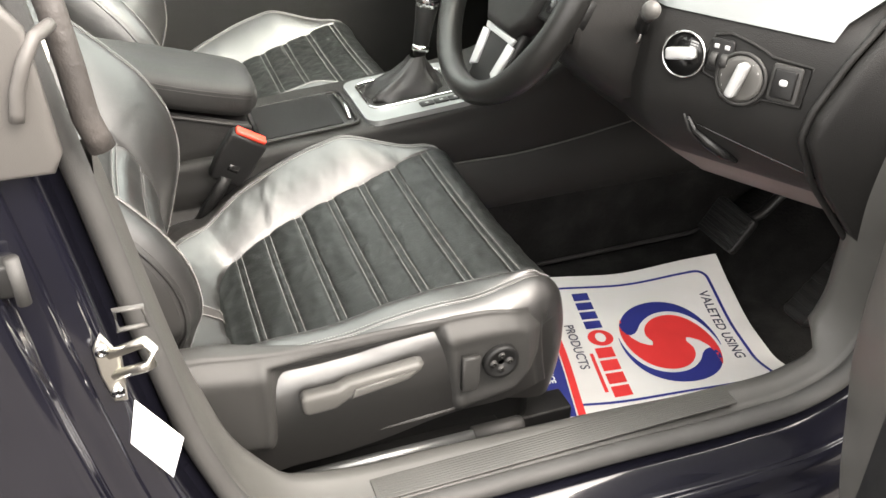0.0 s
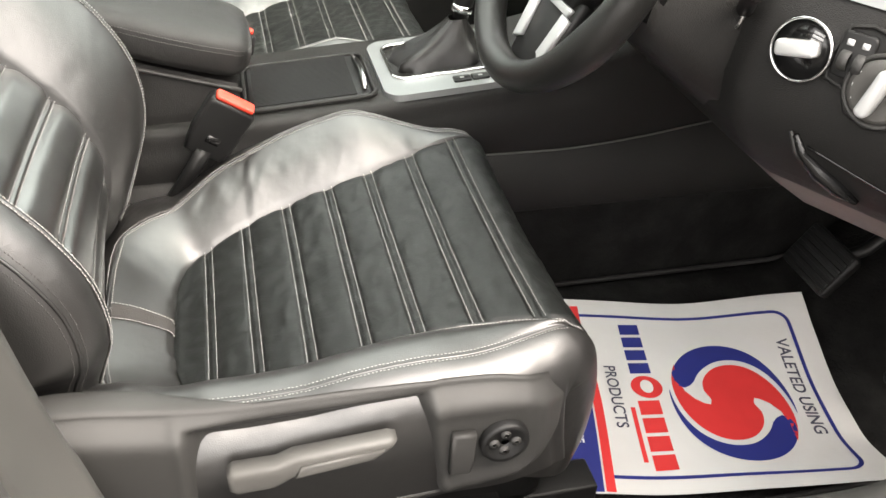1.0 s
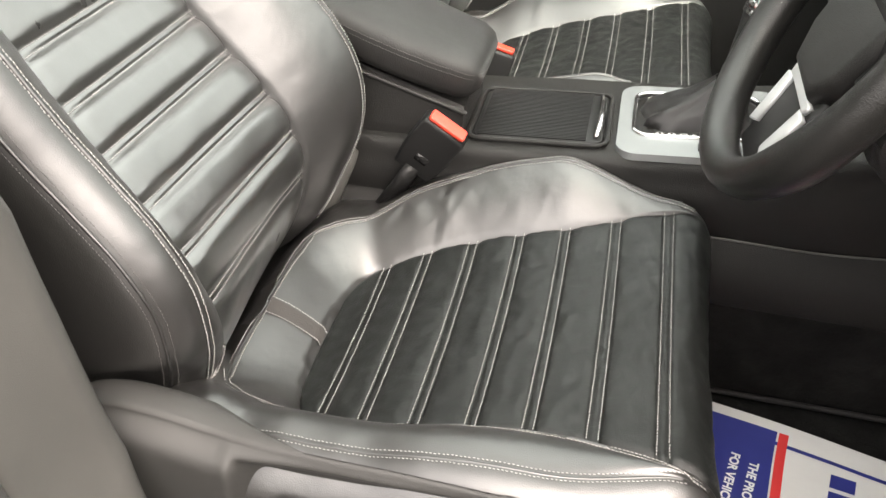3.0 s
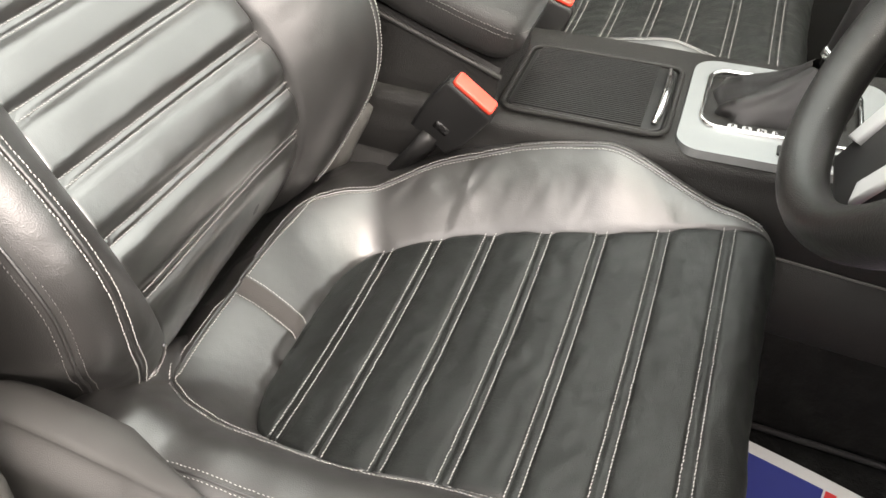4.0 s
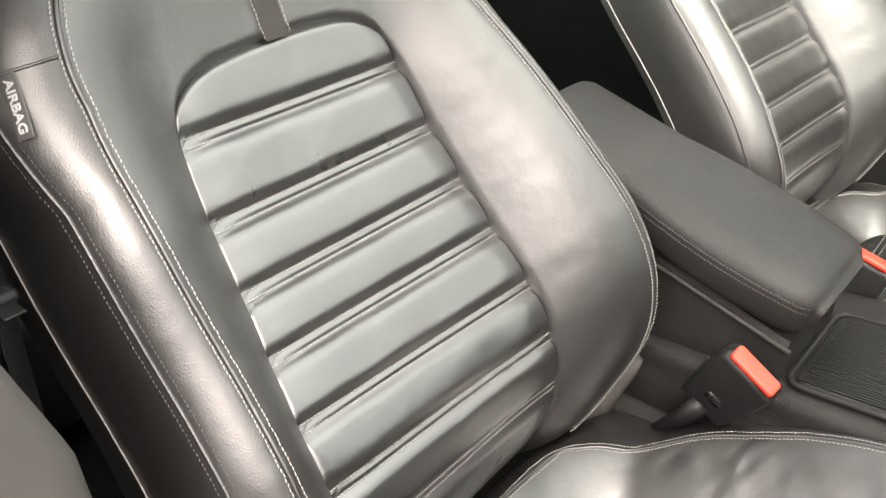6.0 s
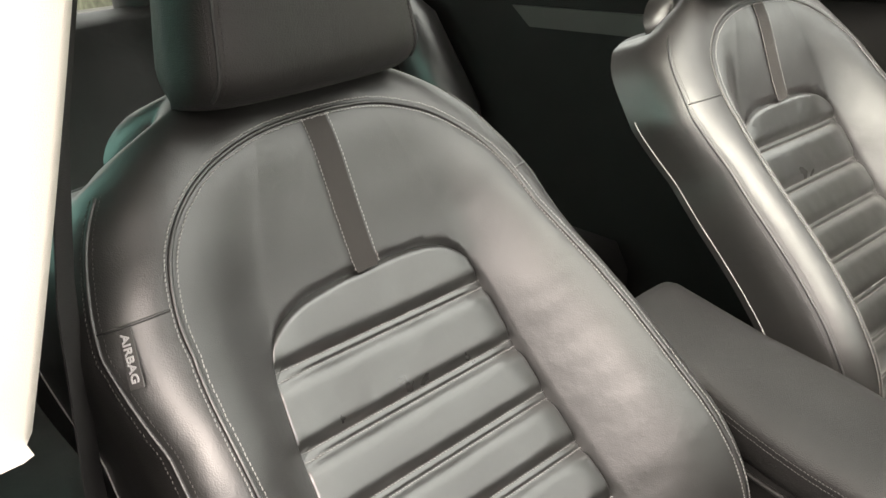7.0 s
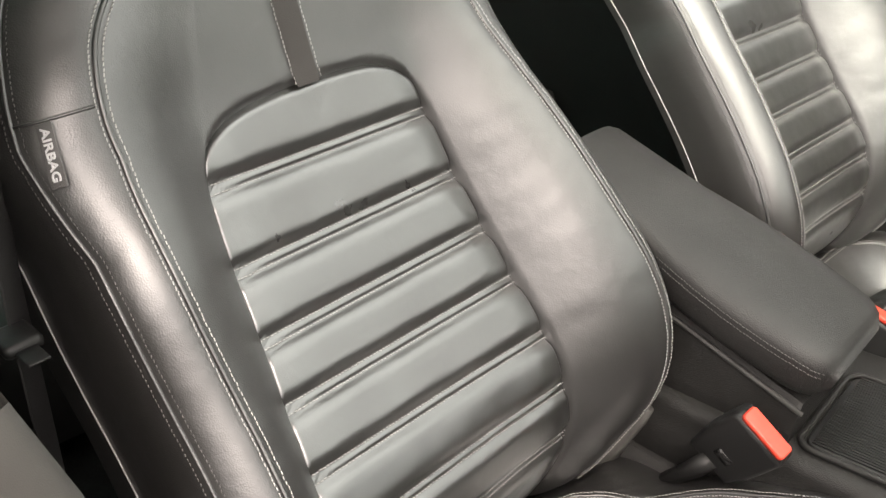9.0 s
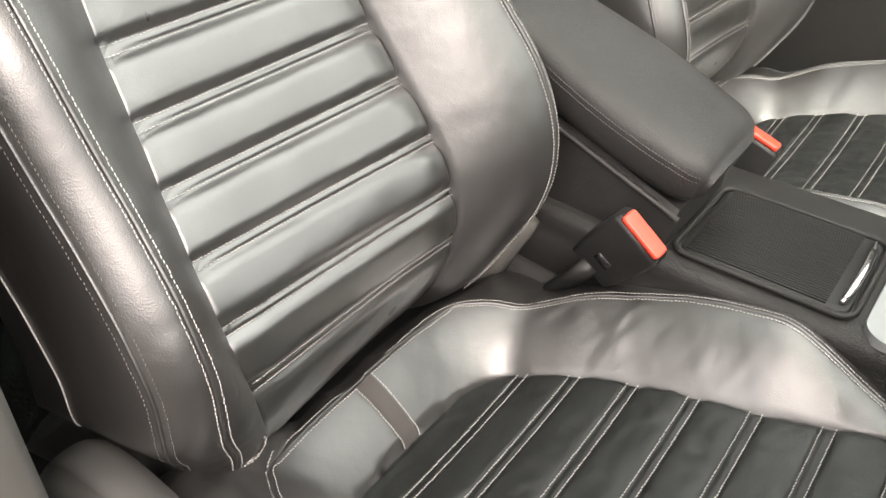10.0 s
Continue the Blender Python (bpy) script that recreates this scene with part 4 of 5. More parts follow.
def rear_bench():
    bench = thing("rear_bench", (-1.35, 0.36, 0.262), "black leather rear bench seat in shadow", "rear seat")
    seat_pts, back_pts = [], []
    for x, z in ((-0.98, 0.30), (-0.96, 0.46), (-0.99, 0.52), (-1.10, 0.53), (-1.35, 0.50), (-1.45, 0.48)):
        seat_pts.append([(x - 0.02 * math.cos(math.pi * u), 0.36 + 0.66 * u, z + 0.02 * math.cos(2.5 * math.pi * u)) for u in np.linspace(-1, 1, 40)])
    part("bench_cushion", grid(seat_pts), PAD_LEATHER, bench)
    for z, x in ((0.46, -1.36), (0.60, -1.40), (0.80, -1.50), (0.98, -1.58), (1.05, -1.62), (1.07, -1.68), (1.02, -1.74)):
        back_pts.append([(x + 0.03 * abs(math.sin(1.5 * math.pi * u)), 0.36 + 0.66 * u, z) for u in np.linspace(-1, 1, 60)])
    part("bench_back", grid(back_pts), PAD_LEATHER, bench)
    for y in (0.02, 0.90):
        part("bench_bolster", tube([(-1.38, y + (-0.22 if y < 0.3 else 0.10), 0.55), (-1.42, y + (-0.22 if y < 0.3 else 0.10), 0.75), (-1.52, y + (-0.20 if y < 0.3 else 0.08), 0.95), (-1.62, y + (-0.18 if y < 0.3 else 0.06), 1.06)], [0.05, 0.07, 0.07, 0.04], 14), LEATHER, bench)
    for y in (0.02, 0.50, 0.92):
        part("bench_headrest", box(-1.76, -1.66, y - 0.13, y + 0.13, 1.03, 1.165, 0.04, 4), PAD_LEATHER, bench)
    return bench


rear_bench()

# outside: low stone wall and lawn beyond the far side
lawn = solid("lawn", grid([[(x, y, z) for x in np.linspace(-40, 30, 30)] for y, z in ((4.3, 0.815), (6, 0.97), (9, 1.25), (14, 1.7), (30, 2.6), (60, 3.0))]), GRASS, "bright green mown lawn rising behind the wall", "lawn", kind="structure")
rng = random.Random(4)
stones = thing("stone_wall", (-3.5, 4.15, 0.0), "low weathered stone edging wall with mossy joints", "wall", kind="structure")
part("wall_core", box(-14, 8, 4.02, 4.40, 0.0, 0.812, 0.01), STONE, stones, smooth=False)
for row in range(3):
    x = -8.0
    while x < 2:
        w = rng.uniform(0.16, 0.34)
        z0 = 0.17 + row * 0.215
        part("stone", moved(box(x + 0.008, x + w - 0.008, 3.97, 4.06, z0, z0 + 0.205, 0.02, 1), Matrix.Rotation(rng.uniform(-0.01, 0.01), 4, "Y")), STONE, stones)
        x += w
# unseen bank, added to darken what the far windows let in and reflect
woods = solid("woods", grid([[(x, y + 3 * noise.noise(Vector((x * 0.05, 0.3, k * 0.7))), z + (1.6 * noise.noise(Vector((x * 0.21, y * 0.1, 2.0))) if z > 3 else 0)) for x in np.linspace(-70, 45, 160)] for k, (y, z) in enumerate(((60, 2.6), (61, 4), (62, 5.5), (64, 7), (68, 8.5), (72, 9)))]),
              UNSEEN_WOODS, "unseen dark bank added far beyond the lawn to tone window reflections", "woods", kind="stuff")


# ---- near door posts, latch, belt ----
upper_trim = solid("upper_pillar_trim", swept([(0.0, -0.327), (0.003, -0.333), (0.004, -0.40), (-0.03, -0.415), (-0.13, -0.40), (-0.135, -0.330), (-0.12, -0.325), (-0.03, -0.325)], offset=-0.012, start=0, stop=3, rows=40), PALE_TRIM,
                   "cream plastic upper pillar trim beside the driver's seat", "pillar", kind="structure")
for v in upper_trim.data.vertices:
    if v.co.z < 0.985:
        v.co.z = 0.985
pillar_skin = solid("pillar_skin", joined(swept([(-0.02, -0.43), (-0.022, -0.470), (-0.03, -0.478), (-0.20, -0.478), (-0.215, -0.45), (-0.215, -0.41)], start=0, stop=6, rows=60)), PAINT, "glossy black painted door post", "car body", kind="structure")
rear_door_edge = solid("rear_door_edge", joined(box(-1.7, -0.565, -0.52, -0.42, 0.28, 1.0, 0.02), box(-0.62, -0.585, -0.56, -0.50, 0.28, 1.0, 0.015)), PAINT, "glossy black closed rear door", "car door", kind="structure")


ONTO_POST = Matrix(((1, 0, 0, 0), (0, 0, -1, -0.4785), (0, 1, 0, 0), (0, 0, 0, 1)))


def striker():
    s = thing("door_striker", (-0.360, -0.4785, 0.775), "bright steel door latch striker loop on the post", "door latch")
    part("base_plate", prism([(-0.369, 0.798), (-0.361, 0.811), (-0.350, 0.786), (-0.353, 0.744), (-0.363, 0.746), (-0.368, 0.772)][::-1], 0.004, ONTO_POST, 0.002), STEEL, s)
    part("loop", tube([(-0.358, -0.480, 0.790), (-0.330, -0.503, 0.812), (-0.326, -0.505, 0.806), (-0.329, -0.505, 0.792), (-0.334, -0.503, 0.789), (-0.358, -0.480, 0.770)], 0.0042, 10), STEEL, s)
    for x, z in ((-0.3625, 0.797), (-0.3585, 0.756)):
        part("screw", lathe([(0.005, 0), (0.005, 0.003), (0.003, 0.004)], ONTO_POST @ Matrix.Translation((x, z, 0.004)), 16), CHROME, s)


striker()
solid("pillar_sticker", prism([(-0.349, 0.741), (-0.319, 0.690), (-0.334, 0.649), (-0.360, 0.698)][::-1], 0.0012, ONTO_POST, 0.0003), WHITE_INK, "blank white sticker on the painted door post", "sticker")
solid("rubber_buffer", tube([(-0.348, -0.481, 0.829), (-0.328, -0.481, 0.828), (-0.327, -0.481, 0.811), (-0.348, -0.481, 0.811)], 0.0024, 8, closed=True), LEVER, "grey rubber grommet frame on the post", "grommet")
solid("pillar_cover", prism([(-0.358, 1.042), (-0.354, 0.960), (-0.361, 0.947), (-0.60, 0.950), (-0.60, 1.06), (-0.37, 1.06)][::-1], 0.010, ONTO_POST @ Matrix.Translation((0, 0, 0.002)), 0.004, 3), COVER, "greyish beige plastic cover on the outer door post", "trim", kind="structure")


solid("rubber_gaiter", tube(resample([(-0.430, -0.332, 1.30), (-0.392, -0.372, 1.20), (-0.360, -0.412, 1.10), (-0.3445, -0.440, 1.046), (-0.340, -0.446, 1.00), (-0.3385, -0.447, 0.968), (-0.333, -0.447, 0.946), (-0.332, -0.447, 0.942)], 0.012), 0.0095, 16, up=(0, 1, 0)), GAITER, "dark taupe rubber sleeve over the upper door seal", "door seal", kind="structure")
solid("cover_curl", tube(resample([(-0.345, -0.462, 1.036), (-0.354, -0.486, 1.036), (-0.362, -0.493, 1.024), (-0.370, -0.494, 1.006), (-0.374, -0.494, 0.988)], 0.006), 0.0045, 10, up=(0, 1, 0)), COVER, "greyish beige curl on the post cover", "trim", kind="structure")
part("hinge_leaf", box(-0.45, -0.398, -0.500, -0.479, 0.866, 0.892, 0.003), BLACK_PLASTIC, rear_door_edge, "dark door hinge")
part("hinge_pin", tube([(-0.400, -0.498, 0.860), (-0.400, -0.498, 0.896)], 0.005, 12, up=(1, 0, 0)), RUBBER, rear_door_edge)


def seat_belt(side):
    belt = thing("seat_belt", (-0.46, -0.262, 0.30) if side < 0 else (-0.52, 0.98, 0.30), "black webbing seat belt hanging beside the pillar", "seat belt")
    pts = [(-0.500, -0.195, 1.22), (-0.500, -0.232, 1.10), (-0.500, -0.252, 1.00), (-0.500, -0.265, 0.86), (-0.500, -0.275, 0.60), (-0.500, -0.28, 0.31)]
    if side > 0:
        pts = [(x - 0.07, 0.72 - y, z) for x, y, z in pts]
    web = []
    for p in resample(pts, 0.02):
        web.append([(p[0] + dx, p[1] + dy, p[2]) for dx, dy in ((-0.019, 0.013), (0.019, -0.013), (0.0197, -0.0120), (-0.0183, 0.0140))])
    part("webbing", grid(web, close_v=True), BELT, belt, smooth=False)
    g = Vector(pts[0])
    part("belt_guide", box(g.x - 0.022, g.x + 0.022, g.y - 0.010, g.y + 0.012, g.z - 0.008, g.z + 0.03, 0.008, 3), PALE_TRIM, belt, "cream plastic belt guide")
    if side < 0:
        part("belt_tongue", joined(box(-0.486, -0.458, -0.292, -0.266, 0.842, 0.852, 0.004), box(-0.458, -0.440, -0.286, -0.272, 0.8455, 0.8475, 0.0008)), BLACK_PLASTIC, belt, "belt tongue with a steel plate")


seat_belt(-1)
seat_belt(1)


# ---- centre console ----
CONSOLE_TOP = curve([-0.60, -0.30, -0.15, 0.0, 0.10, 0.20, 0.30, 0.45, 0.95], [0.575, 0.585, 0.592, 0.604, 0.611, 0.622, 0.640, 0.690, 0.70])


def console():
    c = thing("centre_console", (0.05, 0.355, 0.262), "black centre console with silver gear surround and ribbed lid", "console")
    rows = []
    for x in np.linspace(-0.60, 0.92, 90):
        top = float(CONSOLE_TOP(x))
        gap = min(top - 0.06, float(curve([-0.6, 0.18, 0.32, 0.43, 0.53, 0.95], [0.500, 0.519, 0.519, 0.530, 0.545, 0.60])(x)))
        edge = 0.245 if x > -0.1 else 0.245 + 0.008 * min(1, (-0.1 - x) / 0.2)
        sec = [(edge - 0.010, 0.412), (edge - 0.014, 0.420), (edge - 0.016, 0.44), (edge - 0.013, gap - 0.003), (edge - 0.006, gap - 0.001), (edge - 0.009, gap + 0.003), (edge - 0.006, top - 0.035), (edge - 0.002, top - 0.022), (edge - 0.004, top - 0.012), (edge + 0.001, top - 0.004), (edge + 0.008, top)]
        line = sec + [(0.36, top + 0.001)] + [(0.715 - y, z) for y, z in sec[::-1]]
        rows.append([(x, y, z) for y, z in line])
    part("console_body", grid(rows), DASH, c)
    part("tunnel_carpet", box(-0.60, 0.925, 0.232, 0.483, 0.262, 0.422, 0.006), CARPET, c, "black carpeted tunnel side", smooth=False)
    # paler rod drawn in as the highlight along the console groove
    part("seam_glint", tube([(x, 0.2345, float(curve([0.10, 0.18, 0.32, 0.43, 0.53, 0.75], [0.518, 0.519, 0.519, 0.530, 0.545, 0.575])(x))) for x in np.linspace(0.10, 0.75, 30)], 0.0013, 6), LEVER, c)
    # ribbed sliding lid
    m = frame_of((-0.055, 0.334, float(CONSOLE_TOP(-0.055)) + 0.001), (1, 0, 0.075), (0, 1, 0))
    lid = part("sliding_lid", prism(round_rect(0.165, 0.136, 0.012), 0.005, m, 0.002), BLACK_PLASTIC, c, "matt black ribbed sliding lid")
    ribs = []
    for k in range(34):
        y = -0.064 + 0.128 * k / 33
        ribs.append(prism([(-0.076, y - 0.0010), (0.062, y - 0.0010), (0.062, y + 0.0010), (-0.076, y + 0.0010)], 0.0019, m @ Matrix.Translation((0, 0, 0.005)), 0))
    part("rib", joined(*ribs), BLACK_PLASTIC, lid, kind="stuff", smooth=False)
    part("lid_rim", moved(tube([(*p, 0.004) for p in round_rect(0.176, 0.147, 0.016)], 0.0032, 8, closed=True), m), DASH, c)
    part("chrome_handle", moved(tube([(0.074, -0.058, 0.008), (0.077, -0.03, 0.011), (0.078, 0.0, 0.012), (0.077, 0.03, 0.011), (0.074, 0.058, 0.008)], [0.003, 0.0042, 0.0045, 0.0042, 0.003], 10), m), CHROME, lid, "chrome grip bar")
    # silver surround with the gear gate
    m = frame_of((0.146, 0.342, float(CONSOLE_TOP(0.146)) - 0.0005), (1, 0, 0.085), (0, 1, 0))
    outer, inner = round_rect(0.205, 0.192, 0.026, 8), [(x - 0.004, y + 0.012) for x, y in round_rect(0.158, 0.122, 0.020, 8)]
    v, f = ring_outline(outer, inner)
    n = len(outer)
    ring_v = [(x, y, 0.007) for x, y, _ in v] + [(x * 1.012, y * 1.012, -0.002) for x, y in outer] + [(x, y, -0.004) for x, y in inner]
    ring_f = f + [(2 * n + k, 2 * n + (k + 1) % n, (k + 1) % n, k) for k in range(n)] + [(n + k, n + (k + 1) % n, 3 * n + (k + 1) % n, 3 * n + k) for k in range(n)]
    part("silver_surround", moved(([Vector(p) for p in ring_v], ring_f), m), ALU, c, "brushed silver surround", smooth=False)
    part("chrome_bead", moved(tube([(x, y, 0.0075) for x, y in inner], 0.0032, 8, closed=True), m), CHROME, c)
    part("gate_plate", prism([(x, y) for x, y in inner], 0.003, m @ Matrix.Translation((0, 0, -0.004)), 0.0), GLOSS_BLACK, c)
    boot = []
    for h, sx, sy, ox in ((0.0, 0.070, 0.043, -0.004), (0.012, 0.066, 0.040, -0.003), (0.022, 0.050, 0.032, 0.004), (0.035, 0.032, 0.024, 0.014), (0.052, 0.018, 0.016, 0.022), (0.060, 0.013, 0.012, 0.026)):
        line = []
        for k in range(40):
            a = 2 * math.pi * k / 40
            fold = 1 + 0.10 * math.sin(5 * a + h * 60) * (1 if 0.005 < h < 0.05 else 0.2) + 0.05 * math.sin(9 * a - h * 90)
            ca, sa = math.cos(a), math.sin(a)
            line.append((ox + sx * fold * math.copysign(abs(ca) ** 0.6, ca), 0.020 + sy * fold * math.copysign(abs(sa) ** 0.6, sa), h))
        boot.append(line)
    part("gear_boot", moved(grid(boot, close_v=True), m), GEAR_LEATHER, c, "creased black leather gear boot")
    top = m @ Vector((0.030, 0.020, 0.058))
    d = Vector((0.18, 0.0, 1)).normalized()
    lever = part("gear_lever", tube([top, top + d * 0.012, top + d * 0.018, top + d * 0.06, top + d * 0.095, top + d * 0.112], [0.011, 0.0125, 0.014, 0.0165, 0.0205, 0.013], 16, up=(0, 1, 0)), BLACK_PLASTIC, c, "black gear selector with chrome trim")
    part("chrome_collar", tube([top + d * 0.010, top + d * 0.020], 0.0155, 18, up=(0, 1, 0)), CHROME, lever)
    part("chrome_cap", tube([top + d * 0.088, top + d * 0.110, top + d * 0.118], [0.0212, 0.0180, 0.006], 18, up=(0, 1, 0)), CHROME, lever)
    for k, ch in enumerate("PRNDS"):
        part("gear_mark", prism(round_rect(0.010, 0.009, 0.003), 0.0010, m @ Matrix.Translation((-0.050 + 0.015 * k, -0.030, 0.000)), 0.0002), SILVER_INK, c)
        lettering("gear_letter", ch, 0.007, m @ Matrix.Translation((-0.050 + 0.015 * k, -0.030, 0.0014)) @ Matrix.Rotation(math.pi / 2 * 0, 4, "Z"), GLOSS_BLACK, c)
    for k in range(3):
        b = part("switch_button", prism(round_rect(0.0245, 0.017, 0.002), 0.003, m @ Matrix.Translation((0.008 + 0.026 * k, -0.072, 0.0066)), 0.0008), BLACK_PLASTIC, c, "small black console switch")
        part("switch_mark", prism(round_rect(0.006, 0.004, 0.001), 0.0004, m @ Matrix.Translation((0.008 + 0.026 * k, -0.072, 0.0097)), 0.0), SILVER_INK, b)
    part("button_strip", prism(round_rect(0.060, 0.010, 0.002), 0.002, m @ Matrix.Translation((0.010, 0.085, 0.0066)), 0.0005), BLACK_PLASTIC, c)
    return c


GEAR_LEATHER = material("glossy black gear boot leather", (0.009, 0.0085, 0.0085), 0.36, grain=0.2, grain_scale=1200, vary=0.1)
console()


def armrest():
    a = thing("console_armrest", (-0.30, 0.338, 0.585), "black leather padded centre armrest with stitched edge", "armrest")
    m = frame_of((-0.137, 0.334, 0.645), (-1, 0, 0.30), (0, -1, 0))
    pad = []
    length = 0.36
    for t in np.linspace(0, 1, 40):
        x = t * length
        end = min(1.0, t / 0.09) if t < 0.5 else min(1.0, (1 - t) / 0.06)
        w = 0.070 + 0.012 * math.sin(math.pi * min(1, t * 1.6))
        shrink = math.sqrt(max(0.0, 1 - (1 - end) ** 2))
        line = []
        for k in range(40):
            an = 2 * math.pi * k / 40
            c, s = math.cos(an), math.sin(an)
            yy = (w - 0.016 * (1 - shrink)) * math.copysign(abs(c) ** 0.45, c)
            zz = 0.019 + 0.030 * math.copysign(abs(s) ** 0.5, s) * (0.35 + 0.65 * shrink) + (0.006 * (1 - (yy / w) ** 2) if s > 0 else 0)
            line.append((x, yy, zz))
        pad.append(line)
    v, f = grid(pad, close_v=True)
    f += [list(range(40)), [len(v) - 40 + k for k in range(40)][::-1]]
    cushion = part("armrest_pad", moved((v, f), m), PAD_LEATHER, a)
    rows = []
    for off in (0.0, 0.006):
        line = []
        for t in np.linspace(0.03, 1, 80):
            end = min(1.0, t / 0.09)
            w = 0.070 + 0.012 * math.sin(math.pi * min(1, t * 1.6))
            line.append((t * length, (w - 0.016 * (1 - math.sqrt(max(0, 1 - (1 - end) ** 2)))) * 1.0 + 0.0007, 0.034 - off))
        rows.append(stitching([m @ Vector(p) for p in line]))
    front = [m @ Vector((0.0005 + 0.0106 * (abs(y) / 0.066) ** 6, y, 0.034)) for y in np.linspace(0.064, -0.064, 30)]
    rows.append(stitching(front))
    part("stitching", joined(*rows), GREY_THREAD, cushion, kind="stuff")
    base = []
    for x, top in ((-0.150, 0.633), (-0.20, 0.648), (-0.30, 0.678), (-0.46, 0.724)):
        base.append([(x, y, z) for y, z in ((0.266, 0.560), (0.264, 0.60), (0.268, top - 0.008), (0.275, top), (0.40, top), (0.408, top - 0.008), (0.412, 0.60), (0.410, 0.560))])
    v, f = grid(base)
    f += [list(range(8))[::-1]]
    part("armrest_base", (v, f), DASH, a, smooth=False)
    part("base_lip", tube([(-0.146, 0.2655, 0.628), (-0.20, 0.2655, 0.644), (-0.30, 0.2655, 0.673), (-0.44, 0.2655, 0.713)], 0.0030, 8), PLASTIC, a)
    return a


armrest()


def buckle(at, lean_to, label):
    b = thing("seat_belt_buckle", at, label, "belt buckle", "belt buckles")
    d = Vector(lean_to).normalized()
    m = frame_of(Vector(at), d.cross(Vector((0, -1, 0))).normalized(), d)
    # local y runs up the buckle, x along its wide face
    body = prism([(-0.026, 0.0), (0.026, 0.0), (0.030, 0.030), (0.030, 0.082), (0.026, 0.088), (-0.026, 0.088), (-0.030, 0.082), (-0.030, 0.030)], 0.022, m @ Matrix.Translation((0, 0, -0.011)), 0.005, 3)
    part("buckle_body", body, BLACK_PLASTIC, b)
    top = m @ Matrix.Translation((0, 0.0885, 0)) @ Matrix.Rotation(radians(-90), 4, "X")
    part("release_button", prism(round_rect(0.050, 0.018, 0.004), 0.0055, top, 0.002, 3), RED, b, "worn red release button")
    part("stalk", tube([m @ Vector((0, 0.01, 0)), m @ Vector((0.002, -0.03, 0)), m @ Vector((0.004, -0.20, -0.01))], [0.024, 0.022, 0.022], 12, flat=0.45), BLACK_PLASTIC, b)
    part("body_label", prism(round_rect(0.018, 0.012, 0.002), 0.0006, m @ Matrix.Translation((0, 0.03, 0.011)), 0.0), GLOSS_BLACK, b)


buckle((-0.203, 0.222, 0.566), (0.52, -0.20, 0.83), "black seat belt buckle with red release button beside the console")
buckle((-0.165, 0.475, 0.540), (0.25, 0.10, 1.0), "black passenger seat belt buckle with red release button")


# ---- dashboard ----
def dashboard():
    d = thing("dashboard", (0.60, 0.36, 0.95), "black soft-touch dashboard with silver trim over a knee panel coloured as lit", "dashboard")
    ys = np.r_[np.linspace(-0.336, -0.10, 30), np.linspace(-0.08, 1.05, 30)]
    rows = []
    prof = [(0.40, 0.665, 0), (0.345, 0.705, 0), (0.318, 0.745, 0), (0.312, 0.790, 0), (0.322, 0.850, 0), (0.334, 0.880, 0), (0.352, 0.897, 0), (0.42, 0.925, 0), (0.50, 0.962, 0), (0.62, 0.985, 0), (1.14, 0.95, 0)]
    for y in ys:
        out = max(0.0, -0.13 - y)
        sweep = 0.55 * out if out else 0.0
        ped = 0.05 * max(0.0, min(1.0, (y - 0.12) / 0.15))
        rows.append([(x + sweep + ped if k < 10 else x, y, z) for k, (x, z, _) in enumerate(prof)])
    part("dash_body", grid(rows), DASH, d)
    # lower knee panel; light off the paper mat is put into its taupe
    knee = []
    for y in np.linspace(-0.336, 0.235, 40):
        out = max(0.0, -0.13 - y)
        s = 0.55 * out
        droop = 0.03 * max(0.0, y) / 0.2
        knee.append([(x + s, y, z + droop) for x, z in ((0.358, 0.702), (0.385, 0.672), (0.43, 0.640), (0.455, 0.628), (0.52, 0.622), (0.70, 0.60))])
    part("knee_panel", grid(knee), KNEE_LIT, d, "plastic knee panel with bounced light put into its taupe")
    return d


def dash_frame(y, z):
    """A pose on the driver's side of the dashboard, facing the seat."""
    out = max(0.0, -0.13 - y)
    x = float(curve([0.705, 0.745, 0.790, 0.850, 0.890], [0.345, 0.318, 0.312, 0.322, 0.338])(z)) + 0.55 * out
    right = Vector((0.55 if y < -0.13 else 0.0, -1, 0)).normalized()
    slope = float(curve([0.705, 0.745, 0.790, 0.850, 0.890], [-0.7, -0.3, 0.05, 0.2, 0.3])(z))
    return frame_of((x, y, z), right, (slope, 0, 1))


dash = dashboard()
seam_path = resample([(0.56, -0.335, 0.985), (0.52, -0.335, 0.955), (0.479, -0.335, 0.914), (0.441, -0.335, 0.870), (0.404, -0.335, 0.814), (0.396, -0.335, 0.783), (0.428, -0.335, 0.721), (0.504, -0.335, 0.630), (0.53, -0.335, 0.60)], 0.01)
solid("dash_end_bead", tube(seam_path, 0.0045, 8, up=(0, 1, 0)), DASH, "raised black bead round the dashboard end", "trim", kind="structure")
solid("dash_end_panel", prism([(0.405, 0.812), (0.399, 0.783), (0.432, 0.721), (0.506, 0.632), (0.54, 0.59), (0.80, 0.58), (0.90, 0.98), (0.56, 0.98), (0.480, 0.910), (0.443, 0.868)], 0.02, Matrix(((1, 0, 0, 0), (0, 0, 1, -0.358), (0, 1, 0, 0), (0, 0, 0, 1))), 0.004), DASH, "smooth black end panel of the dashboard", "trim", kind="structure")


